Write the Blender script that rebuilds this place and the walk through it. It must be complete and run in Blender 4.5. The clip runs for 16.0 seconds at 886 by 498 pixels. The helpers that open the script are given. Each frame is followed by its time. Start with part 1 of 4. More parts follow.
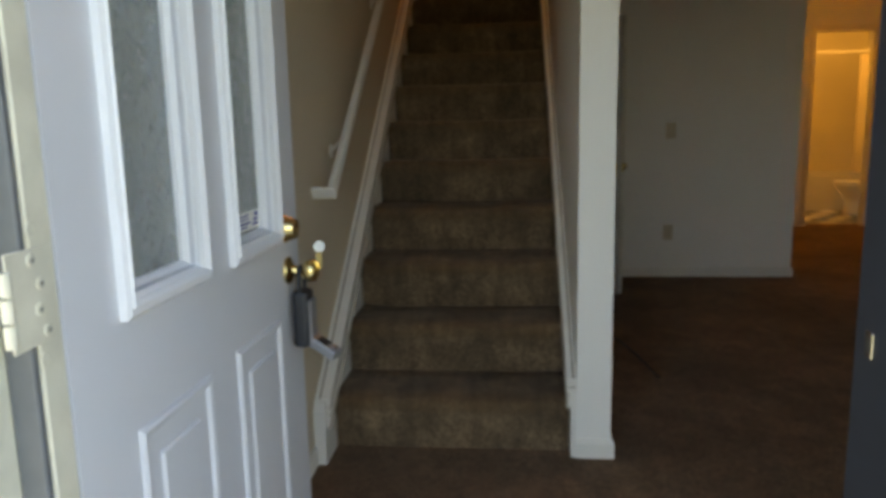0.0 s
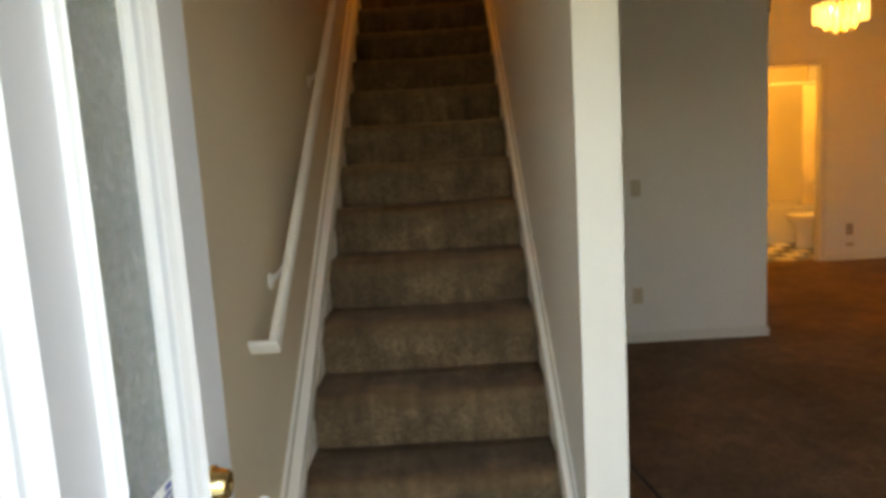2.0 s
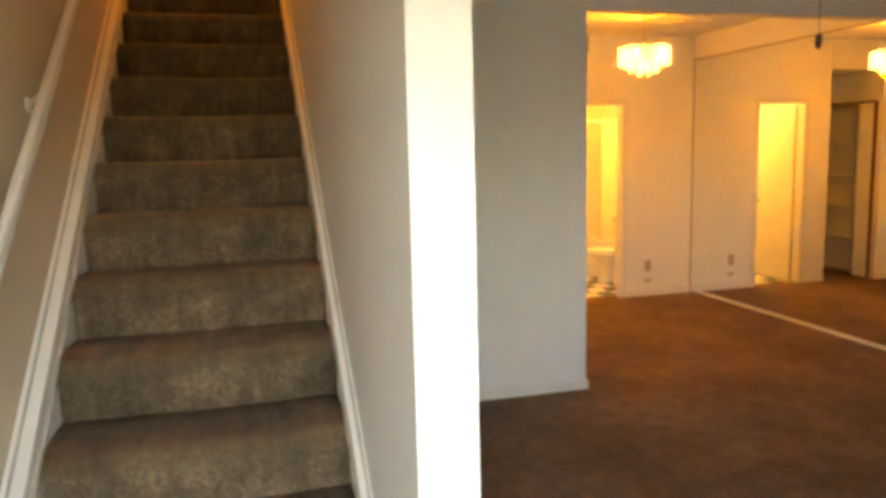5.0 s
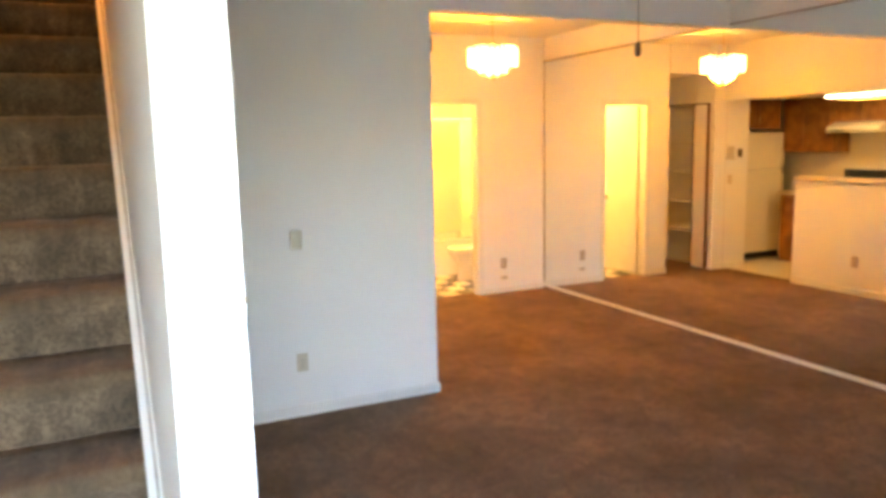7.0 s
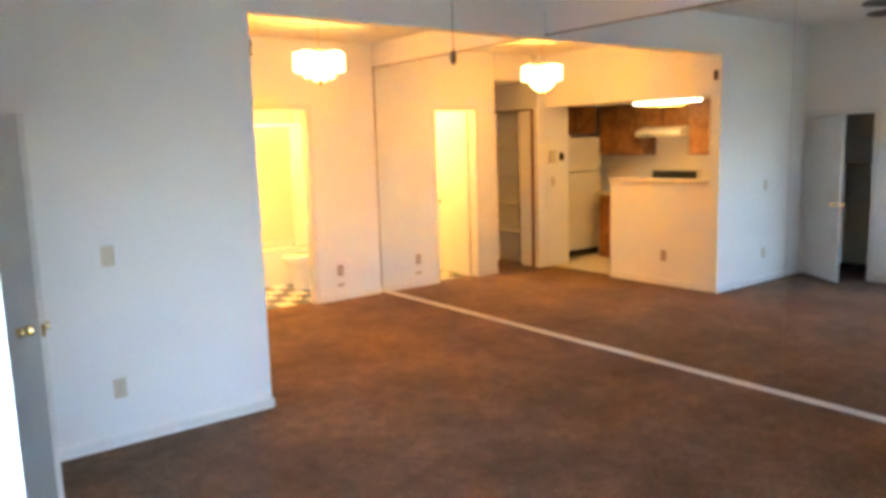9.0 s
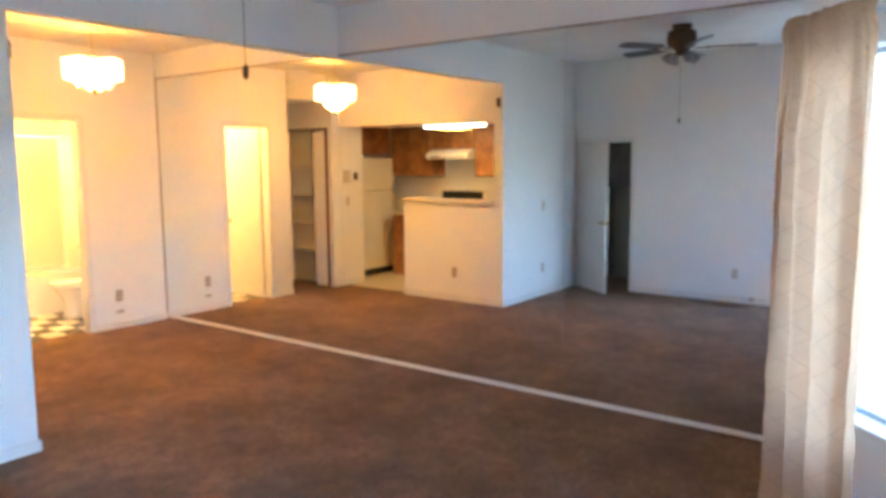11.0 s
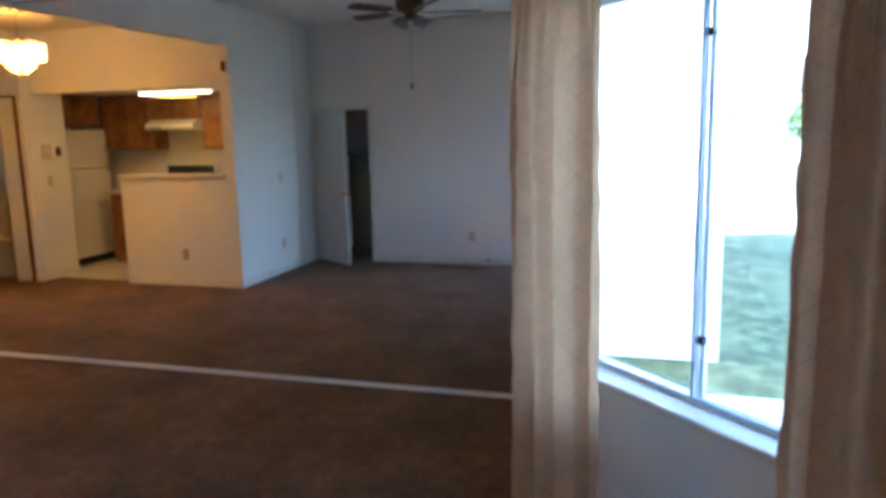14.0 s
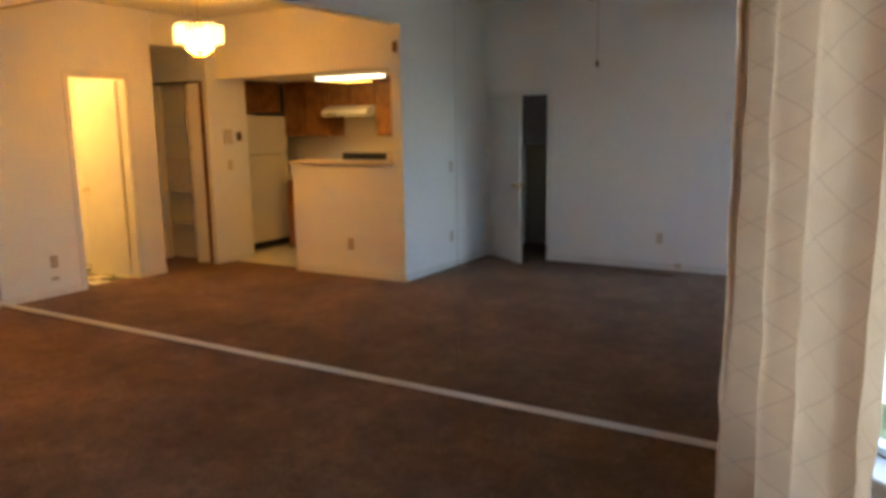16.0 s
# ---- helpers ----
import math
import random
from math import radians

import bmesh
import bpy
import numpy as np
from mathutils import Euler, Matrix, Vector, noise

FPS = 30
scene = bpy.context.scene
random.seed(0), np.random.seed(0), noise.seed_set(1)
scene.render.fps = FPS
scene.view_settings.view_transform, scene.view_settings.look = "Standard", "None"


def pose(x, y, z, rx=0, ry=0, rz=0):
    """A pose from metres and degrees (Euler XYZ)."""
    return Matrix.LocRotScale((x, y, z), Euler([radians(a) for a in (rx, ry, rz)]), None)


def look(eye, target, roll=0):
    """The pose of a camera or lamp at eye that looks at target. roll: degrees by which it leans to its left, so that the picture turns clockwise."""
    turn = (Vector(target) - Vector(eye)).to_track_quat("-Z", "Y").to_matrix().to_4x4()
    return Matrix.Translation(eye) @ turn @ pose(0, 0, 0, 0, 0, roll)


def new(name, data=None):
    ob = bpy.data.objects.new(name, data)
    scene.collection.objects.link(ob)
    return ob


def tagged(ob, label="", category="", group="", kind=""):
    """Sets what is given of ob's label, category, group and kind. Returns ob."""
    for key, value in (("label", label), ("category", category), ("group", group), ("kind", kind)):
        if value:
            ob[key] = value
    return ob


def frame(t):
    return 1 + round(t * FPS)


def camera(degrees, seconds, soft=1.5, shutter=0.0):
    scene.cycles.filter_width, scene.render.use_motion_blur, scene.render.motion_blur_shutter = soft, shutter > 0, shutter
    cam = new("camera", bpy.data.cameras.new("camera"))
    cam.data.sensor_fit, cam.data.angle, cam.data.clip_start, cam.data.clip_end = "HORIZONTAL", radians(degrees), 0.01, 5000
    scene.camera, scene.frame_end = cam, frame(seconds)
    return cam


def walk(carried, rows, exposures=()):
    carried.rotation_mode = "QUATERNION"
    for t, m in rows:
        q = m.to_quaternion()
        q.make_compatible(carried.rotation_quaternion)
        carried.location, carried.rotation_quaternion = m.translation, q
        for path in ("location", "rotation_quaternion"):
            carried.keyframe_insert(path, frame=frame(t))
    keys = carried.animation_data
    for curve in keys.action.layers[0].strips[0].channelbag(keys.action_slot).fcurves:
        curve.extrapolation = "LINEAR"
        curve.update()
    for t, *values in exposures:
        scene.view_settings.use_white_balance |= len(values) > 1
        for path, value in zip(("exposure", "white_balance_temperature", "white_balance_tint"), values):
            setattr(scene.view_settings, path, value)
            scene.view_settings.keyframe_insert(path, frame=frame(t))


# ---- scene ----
# ---- camera and walk ----
cam = camera(62.4, 16.0, soft=4.0)
ROWS = [
    (0.0, -0.346, -2.488, 1.192, 5.25, -9.85, 1.17), (0.5, -0.381, -2.368, 1.201, 7.73, -9.70, 2.09),
    (1.0, -0.412, -2.182, 1.307, 7.85, -10.53, 1.86), (1.5, -0.418, -2.072, 1.436, 3.54, -10.42, 3.57),
    (2.0, -0.463, -1.956, 1.496, 0.21, -8.41, 3.38), (2.5, -0.481, -1.891, 1.493, -2.81, -7.02, 1.92),
    (3.0, -0.433, -1.807, 1.490, -1.34, -7.10, 0.86), (3.5, -0.423, -1.671, 1.483, -1.96, -7.72, -0.03),
    (4.0, -0.417, -1.484, 1.519, -6.45, -7.53, 0.16), (4.5, -0.419, -1.333, 1.585, -11.43, -7.51, 1.03),
    (7.0, -0.198, -1.211, 1.651, -24.95, -8.27, 1.25), (7.5, -0.183, -1.213, 1.647, -28.67, -8.10, 1.98),
    (8.0, -0.148, -1.224, 1.655, -31.42, -8.12, 2.24), (10.5, -0.112, -1.197, 1.656, -48.90, -7.31, 0.36),
    (11.0, -0.127, -1.203, 1.652, -53.40, -6.95, 0.42), (11.5, -0.146, -1.160, 1.640, -58.43, -7.31, 0.94),
    (12.0, -0.124, -1.178, 1.633, -61.48, -7.08, 1.53), (12.5, -0.135, -1.179, 1.640, -65.23, -7.70, 1.80),
    (13.0, -0.099, -1.175, 1.625, -69.53, -8.81, 2.21), (13.5, 0.045, -1.146, 1.618, -72.38, -10.08, 0.38),
    (14.0, 0.188, -1.098, 1.606, -73.35, -9.36, 1.31), (14.5, 0.330, -1.021, 1.601, -72.44, -8.88, 1.31),
    (15.0, 0.504, -0.951, 1.591, -68.45, -10.11, 1.78), (15.5, 0.668, -0.914, 1.500, -65.56, -10.32, 0.83),
    (16.0, 0.867, -0.899, 1.509, -59.08, -9.43, 0.92),
]
EXPO = [(0.0, 2.4, 8600, 13), (0.5, 2.85, 8800, 13), (1.0, 2.95, 9000, 13), (1.5, 3.2, 9300, 14), (3.5, 3.95, 9500, 15), (4.5, 4.32, 9300, 15), (7.0, 5.35, 6600, 14), (8.0, 5.4, 6100, 13), (10.5, 5.4, 5200, 12), (11.5, 5.35, 4950, 11), (12.5, 4.9, 4800, 11), (13.0, 4.65, 4750, 11), (13.5, 4.45, 4850, 11), (14.5, 4.15, 5300, 12), (15.5, 4.0, 6000, 13), (16.0, 4.3, 6000, 13)]
walk(cam, [(t, pose(x, y, z, 90 + p, r, a)) for t, x, y, z, a, p, r in ROWS], exposures=EXPO)

# ---- world and light ----
world = bpy.data.worlds.new("world")
scene.world = world
world.use_nodes = True
wn = world.node_tree
sky = wn.nodes.new("ShaderNodeTexSky")
sky.sky_type, sky.sun_disc = "NISHITA", False
sky.sun_elevation, sky.sun_rotation = radians(41), radians(-14)
wn.links.new(sky.outputs[0], wn.nodes["Background"].inputs[0])
wn.nodes["Background"].inputs[1].default_value = 0.15
sun = new("sun", bpy.data.lights.new("sun", "SUN"))
sun.data.energy, sun.data.angle, sun.data.color = 4.0, radians(0.5), (1.0, 0.95, 0.87)
sun.matrix_world = look((-5, 20, 18), (0, 0, 0))


def lamp(name, kind, place, watts, colour, size=0.1, target=None):
    ob = new(name, bpy.data.lights.new(name, kind))
    ob.data.energy, ob.data.color = watts, colour
    if kind == "AREA":
        ob.data.shape, ob.data.size = "SQUARE", size
    else:
        ob.data.shadow_soft_size = size
    ob.matrix_world = look(place, target) if target else Matrix.Translation(place)
    return ob


WARM = (1.0, 0.335, 0.010)
lamp("chandelier_bulb", "POINT", (2.93, 4.457, 2.30), 3.0, WARM, 0.12)
lamp("bathroom_bulb", "POINT", (3.5, 6.55, 2.15), 2.4, (1.0, 0.48, 0.09), 0.1)
lamp("kitchen_tube", "AREA", (0.95, 4.32, 2.04), 0.20, (1.0, 0.52, 0.065), 0.4, (0.95, 4.32, 0))
lamp("landing_bulb", "POINT", (-0.56, 4.6, 5.0), 3.2, (1.0, 0.36, 0.035), 0.1)


# ---- materials ----
def mat(name, colour, rough=0.6, metal=0.0, vary=0.06, scale=3.0, grain=0.0, grain_scale=120.0, second=None, blend_scale=2.0, **extra):
    """A procedural surface: base colour varied at two scales, and a fine relief."""
    m = bpy.data.materials.new(name)
    m.use_nodes = True
    nt = m.node_tree
    b = nt.nodes["Principled BSDF"]
    b.inputs["Roughness"].default_value, b.inputs["Metallic"].default_value = rough, metal
    for key, value in extra.items():
        b.inputs[key.replace("_", " ")].default_value = value
    geo = nt.nodes.new("ShaderNodeNewGeometry")
    big = nt.nodes.new("ShaderNodeTexNoise")
    big.inputs["Scale"].default_value, big.inputs["Detail"].default_value = scale, 6
    small = nt.nodes.new("ShaderNodeTexNoise")
    small.inputs["Scale"].default_value, small.inputs["Detail"].default_value = grain_scale, 3
    for n in (big, small):
        nt.links.new(geo.outputs["Position"], n.inputs["Vector"])
    ramp = nt.nodes.new("ShaderNodeMapRange")
    ramp.inputs["From Min"].default_value, ramp.inputs["From Max"].default_value = 0.3, 0.7
    ramp.inputs["To Min"].default_value, ramp.inputs["To Max"].default_value = 1 - vary, 1 + vary
    nt.links.new(big.outputs["Fac"], ramp.inputs["Value"])
    mul = nt.nodes.new("ShaderNodeMix")
    mul.data_type, mul.blend_type = "RGBA", "MULTIPLY"
    mul.inputs["Factor"].default_value = 1.0
    base = nt.nodes.new("ShaderNodeMix")
    base.data_type = "RGBA"
    base.inputs["A"].default_value = (*colour, 1)
    base.inputs["B"].default_value = (*(second or colour), 1)
    pick = nt.nodes.new("ShaderNodeTexNoise")
    pick.inputs["Scale"].default_value, pick.inputs["Detail"].default_value = blend_scale, 8
    nt.links.new(geo.outputs["Position"], pick.inputs["Vector"])
    edge = nt.nodes.new("ShaderNodeMapRange")
    edge.inputs["From Min"].default_value, edge.inputs["From Max"].default_value = 0.42, 0.6
    nt.links.new(pick.outputs["Fac"], edge.inputs["Value"])
    nt.links.new(edge.outputs["Result"], base.inputs["Factor"])
    nt.links.new(base.outputs["Result"], mul.inputs["A"])
    nt.links.new(ramp.outputs["Result"], mul.inputs["B"])
    nt.links.new(mul.outputs["Result"], b.inputs["Base Color"])
    if grain:
        bump = nt.nodes.new("ShaderNodeBump")
        bump.inputs["Strength"].default_value, bump.inputs["Distance"].default_value = min(1.0, grain * 60), grain
        nt.links.new(small.outputs["Fac"], bump.inputs["Height"])
        nt.links.new(bump.outputs["Normal"], b.inputs["Normal"])
    return m


def glow(name, colour, strength):
    m = bpy.data.materials.new(name)
    m.use_nodes = True
    b = m.node_tree.nodes["Principled BSDF"]
    b.inputs["Base Color"].default_value = (0.8, 0.8, 0.8, 1)
    b.inputs["Emission Color"].default_value, b.inputs["Emission Strength"].default_value = (*colour, 1), strength
    return m


def carpet_mat(name, light, dark, spread, sheen):
    """Cut-pile carpet: tufts of two browns, trodden patches and a deep fine relief."""
    m = mat(name, light, 0.95, vary=0.34, scale=spread, grain=0.010, grain_scale=170, second=dark, blend_scale=75, Sheen_Weight=sheen, Sheen_Roughness=0.5, Sheen_Tint=(0.62, 0.46, 0.33, 1))
    nt = m.node_tree
    b = nt.nodes["Principled BSDF"]
    geo = nt.nodes["Geometry"]
    old = b.inputs["Base Color"].links[0].from_socket
    for size, lo, hi in ((9.0, 0.76, 1.24), (34.0, 0.80, 1.20)):
        tread = nt.nodes.new("ShaderNodeTexNoise")
        tread.inputs["Scale"].default_value, tread.inputs["Detail"].default_value, tread.inputs["Distortion"].default_value = size, 5, 0.6
        nt.links.new(geo.outputs["Position"], tread.inputs["Vector"])
        span = nt.nodes.new("ShaderNodeMapRange")
        span.inputs["From Min"].default_value, span.inputs["From Max"].default_value = 0.3, 0.7
        span.inputs["To Min"].default_value, span.inputs["To Max"].default_value = lo, hi
        nt.links.new(tread.outputs["Fac"], span.inputs["Value"])
        mul = nt.nodes.new("ShaderNodeMix")
        mul.data_type, mul.blend_type = "RGBA", "MULTIPLY"
        mul.inputs["Factor"].default_value = 1.0
        nt.links.new(old, mul.inputs["A"])
        nt.links.new(span.outputs["Result"], mul.inputs["B"])
        old = mul.outputs["Result"]
    nt.links.new(old, b.inputs["Base Color"])
    return m


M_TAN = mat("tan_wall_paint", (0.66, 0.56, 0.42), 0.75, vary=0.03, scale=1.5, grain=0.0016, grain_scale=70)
M_WALL = mat("wall_paint", (0.86, 0.85, 0.82), 0.75, vary=0.025, scale=1.5, grain=0.0016, grain_scale=70)
M_CEIL = mat("ceiling_texture", (0.82, 0.80, 0.76), 0.9, vary=0.05, scale=2, grain=0.006, grain_scale=90)
M_TRIM = mat("trim_paint", (0.80, 0.78, 0.73), 0.4, vary=0.03, scale=6, grain=0.0006, grain_scale=40)
M_CREAM = mat("cream_paint", (0.78, 0.74, 0.60), 0.5, vary=0.06, scale=9, grain=0.0012, grain_scale=60, second=(0.70, 0.66, 0.53), blend_scale=14)
M_DOOR = mat("front_door_paint", (0.72, 0.73, 0.77), 0.38, vary=0.025, scale=3, grain=0.0006, grain_scale=200)
M_DTRIM = mat("lite_frame_white", (0.84, 0.85, 0.88), 0.35, vary=0.02, scale=8, grain=0.0004, grain_scale=80)
M_CARPET = carpet_mat("carpet_pile", (0.190, 0.106, 0.055), (0.127, 0.069, 0.036), 1.7, 0.14)
M_STAIR = carpet_mat("stair_carpet_pile", (0.160, 0.107, 0.063), (0.106, 0.069, 0.040), 4.5, 0.24)

def brown_nosing(m):
    """Stair carpet: a darker, browner band round the nosing and brushed streaks down the riser."""
    nt = m.node_tree
    b = nt.nodes["Principled BSDF"]
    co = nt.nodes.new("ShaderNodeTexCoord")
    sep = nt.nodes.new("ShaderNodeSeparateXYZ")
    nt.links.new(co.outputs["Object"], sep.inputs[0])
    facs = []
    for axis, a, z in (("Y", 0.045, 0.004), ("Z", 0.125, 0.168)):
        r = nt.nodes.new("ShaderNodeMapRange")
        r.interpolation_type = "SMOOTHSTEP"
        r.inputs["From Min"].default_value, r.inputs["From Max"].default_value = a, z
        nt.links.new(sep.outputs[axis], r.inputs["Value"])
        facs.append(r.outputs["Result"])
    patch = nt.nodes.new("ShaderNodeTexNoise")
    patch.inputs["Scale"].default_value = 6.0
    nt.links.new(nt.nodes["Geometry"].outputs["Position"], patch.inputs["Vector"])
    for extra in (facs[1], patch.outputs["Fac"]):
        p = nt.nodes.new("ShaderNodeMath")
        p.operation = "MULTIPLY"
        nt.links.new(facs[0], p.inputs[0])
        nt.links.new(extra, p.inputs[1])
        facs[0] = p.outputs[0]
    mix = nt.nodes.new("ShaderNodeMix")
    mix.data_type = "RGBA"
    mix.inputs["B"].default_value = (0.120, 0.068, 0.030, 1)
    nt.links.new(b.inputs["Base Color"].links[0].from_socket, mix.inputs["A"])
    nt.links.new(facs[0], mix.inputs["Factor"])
    grid = nt.nodes.new("ShaderNodeMapping")
    grid.inputs["Scale"].default_value = (26, 3, 5)
    nt.links.new(nt.nodes["Geometry"].outputs["Position"], grid.inputs["Vector"])
    streak = nt.nodes.new("ShaderNodeTexNoise")
    streak.inputs["Scale"].default_value, streak.inputs["Detail"].default_value = 1.0, 4
    nt.links.new(grid.outputs[0], streak.inputs["Vector"])
    span = nt.nodes.new("ShaderNodeMapRange")
    span.inputs["From Min"].default_value, span.inputs["From Max"].default_value = 0.3, 0.7
    span.inputs["To Min"].default_value, span.inputs["To Max"].default_value = 0.78, 1.22
    nt.links.new(streak.outputs["Fac"], span.inputs["Value"])
    mul = nt.nodes.new("ShaderNodeMix")
    mul.data_type, mul.blend_type = "RGBA", "MULTIPLY"
    mul.inputs["Factor"].default_value = 1.0
    nt.links.new(mix.outputs["Result"], mul.inputs["A"])
    nt.links.new(span.outputs["Result"], mul.inputs["B"])
    nt.links.new(mul.outputs["Result"], b.inputs["Base Color"])


brown_nosing(M_STAIR)
M_OUTLET = mat("ivory_plastic", (0.62, 0.55, 0.42), 0.35, vary=0.03)
M_SLOT = mat("dark_slot", (0.03, 0.028, 0.025), 0.6)
M_BRASS = mat("polished_brass", (0.86, 0.66, 0.30), 0.16, 1.0, vary=0.08, scale=30)
M_STEEL = mat("brushed_steel", (0.62, 0.62, 0.62), 0.25, 1.0, vary=0.06, scale=40)
M_BLACK = mat("black_rubber", (0.016, 0.019, 0.026), 0.5, vary=0.1, scale=30)
M_CHALK = mat("white_plastic_tag", (0.85, 0.84, 0.8), 0.4)
M_WOOD = mat("honey_oak", (0.36, 0.155, 0.036), 0.4, vary=0.18, scale=9, grain=0.001, grain_scale=60, second=(0.25, 0.10, 0.024), blend_scale=7)
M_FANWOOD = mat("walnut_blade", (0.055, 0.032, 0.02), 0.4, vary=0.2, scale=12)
M_BRONZE = mat("antique_bronze", (0.13, 0.09, 0.055), 0.35, 0.9, vary=0.12, scale=20)
M_ENAMEL = mat("white_enamel", (0.82, 0.78, 0.68), 0.25, vary=0.02, scale=4)
M_LAMIN = mat("cream_laminate", (0.70, 0.62, 0.50), 0.35, vary=0.05, scale=60)
M_VINYL = mat("pale_vinyl", (0.66, 0.62, 0.50), 0.35, vary=0.08, scale=10)
M_TILE_W = mat("white_tile", (0.78, 0.75, 0.66), 0.2, vary=0.03)
M_SURROUND = mat("cream_tub_surround", (0.80, 0.73, 0.56), 0.3, vary=0.04, scale=2)
M_TILE_B = mat("black_tile", (0.035, 0.032, 0.03), 0.2, vary=0.1)
M_PORC = mat("porcelain", (0.84, 0.82, 0.76), 0.12, vary=0.02)
M_ALU = mat("mill_aluminium", (0.68, 0.73, 0.80), 0.45, 0.0, vary=0.08, scale=25)
M_CONC = mat("concrete", (0.56, 0.54, 0.50), 0.85, vary=0.12, scale=3, grain=0.003, grain_scale=90)
M_STUCCO = mat("white_stucco", (0.82, 0.80, 0.75), 0.9, vary=0.04, scale=2, grain=0.005, grain_scale=60)
# second tone gives worn patches and sunlight put into the lawn's colour
M_GRASS = mat("lawn", (0.085, 0.100, 0.030), 0.95, vary=0.30, scale=6.0, grain=0.02, grain_scale=60, second=(0.155, 0.155, 0.060), blend_scale=3.0)
M_ROAD = mat("pale_asphalt", (0.30, 0.29, 0.28), 0.9, vary=0.1, scale=2, grain=0.004, grain_scale=80)
M_ROOF = mat("roof_shingle", (0.12, 0.10, 0.09), 0.9, vary=0.15, scale=4)
M_BARK = mat("bark", (0.12, 0.085, 0.06), 0.9, vary=0.2, scale=8, grain=0.01, grain_scale=30)
M_LEAF = mat("foliage", (0.06, 0.10, 0.03), 0.7, vary=0.3, scale=3)
M_MIRROR = mat("silvered_glass", (0.90, 0.92, 0.91), 0.004, 1.0, vary=0.0)
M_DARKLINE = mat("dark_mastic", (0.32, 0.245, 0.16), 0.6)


def glass_mat(name, rough, relief=0.0, rscale=40.0):
    m = bpy.data.materials.new(name)
    m.use_nodes = True
    nt = m.node_tree
    b = nt.nodes["Principled BSDF"]
    b.inputs["Base Color"].default_value = (0.93, 0.96, 0.95, 1)
    b.inputs["Transmission Weight"].default_value, b.inputs["Roughness"].default_value, b.inputs["IOR"].default_value = 1.0, rough, 1.45
    if relief:
        geo = nt.nodes.new("ShaderNodeNewGeometry")
        vor = nt.nodes.new("ShaderNodeTexVoronoi")
        vor.feature, vor.inputs["Scale"].default_value = "SMOOTH_F1", rscale
        bump = nt.nodes.new("ShaderNodeBump")
        bump.inputs["Strength"].default_value, bump.inputs["Distance"].default_value = 1.0, relief
        nt.links.new(geo.outputs["Position"], vor.inputs["Vector"])
        nt.links.new(vor.outputs["Distance"], bump.inputs["Height"])
        nt.links.new(bump.outputs["Normal"], b.inputs["Normal"])
    return m


M_GLASS = glass_mat("window_glass", 0.0)
M_FROST = glass_mat("hammered_glass", 0.17, 0.013, 44)
M_FROST.node_tree.nodes["Principled BSDF"].inputs["Transmission Weight"].default_value = 0.62
M_FROST.node_tree.nodes["Principled BSDF"].inputs["Base Color"].default_value = (0.66, 0.70, 0.69, 1)


def curtain_mat():
    """Beige cloth with a fine diamond trellis, which lets some light through."""
    m = mat("curtain_cloth", (0.54, 0.335, 0.185), 0.85, vary=0.06, scale=12, grain=0.0015, grain_scale=260)
    nt = m.node_tree
    b = nt.nodes["Principled BSDF"]
    uv = nt.nodes.new("ShaderNodeUVMap")
    sep = nt.nodes.new("ShaderNodeSeparateXYZ")
    nt.links.new(uv.outputs[0], sep.inputs[0])
    lines = []
    for sign in (1, -1):
        slope = nt.nodes.new("ShaderNodeMath")
        slope.operation, slope.inputs[1].default_value = "MULTIPLY", 0.8 * sign
        nt.links.new(sep.outputs["Y"], slope.inputs[0])
        add = nt.nodes.new("ShaderNodeMath")
        add.operation = "ADD"
        nt.links.new(sep.outputs["X"], add.inputs[0])
        nt.links.new(slope.outputs[0], add.inputs[1])
        saw = nt.nodes.new("ShaderNodeMath")
        saw.operation, saw.inputs[1].default_value = "PINGPONG", 0.045
        nt.links.new(add.outputs[0], saw.inputs[0])
        cut = nt.nodes.new("ShaderNodeMath")
        cut.operation, cut.inputs[1].default_value = "LESS_THAN", 0.0013
        nt.links.new(saw.outputs[0], cut.inputs[0])
        lines.append(cut)
    both = nt.nodes.new("ShaderNodeMath")
    both.operation = "MAXIMUM"
    nt.links.new(lines[0].outputs[0], both.inputs[0])
    nt.links.new(lines[1].outputs[0], both.inputs[1])
    old = b.inputs["Base Color"].links[0].from_socket
    mix = nt.nodes.new("ShaderNodeMix")
    mix.data_type = "RGBA"
    mix.inputs["B"].default_value = (0.43, 0.265, 0.145, 1)
    nt.links.new(old, mix.inputs["A"])
    nt.links.new(both.outputs[0], mix.inputs["Factor"])
    nt.links.new(mix.outputs["Result"], b.inputs["Base Color"])
    thin = nt.nodes.new("ShaderNodeBsdfTranslucent")
    nt.links.new(mix.outputs["Result"], thin.inputs["Color"])
    blend = nt.nodes.new("ShaderNodeMixShader")
    blend.inputs[0].default_value = 0.55
    out = nt.nodes["Material Output"]
    nt.links.new(b.outputs[0], blend.inputs[1])
    nt.links.new(thin.outputs[0], blend.inputs[2])
    nt.links.new(blend.outputs[0], out.inputs["Surface"])
    return m


M_CURTAIN = curtain_mat()


# ---- mesh helpers ----
def part(name, bm, material, parent=None, label="", smooth=False):
    me = bpy.data.meshes.new(name)
    bmesh.ops.recalc_face_normals(bm, faces=bm.faces)
    bm.to_mesh(me)
    bm.free()
    if smooth:
        for p in me.polygons:
            p.use_smooth = True
    me.materials.append(material)
    ob = new(name, me)
    if parent:
        ob.parent = parent
    return tagged(ob, label)


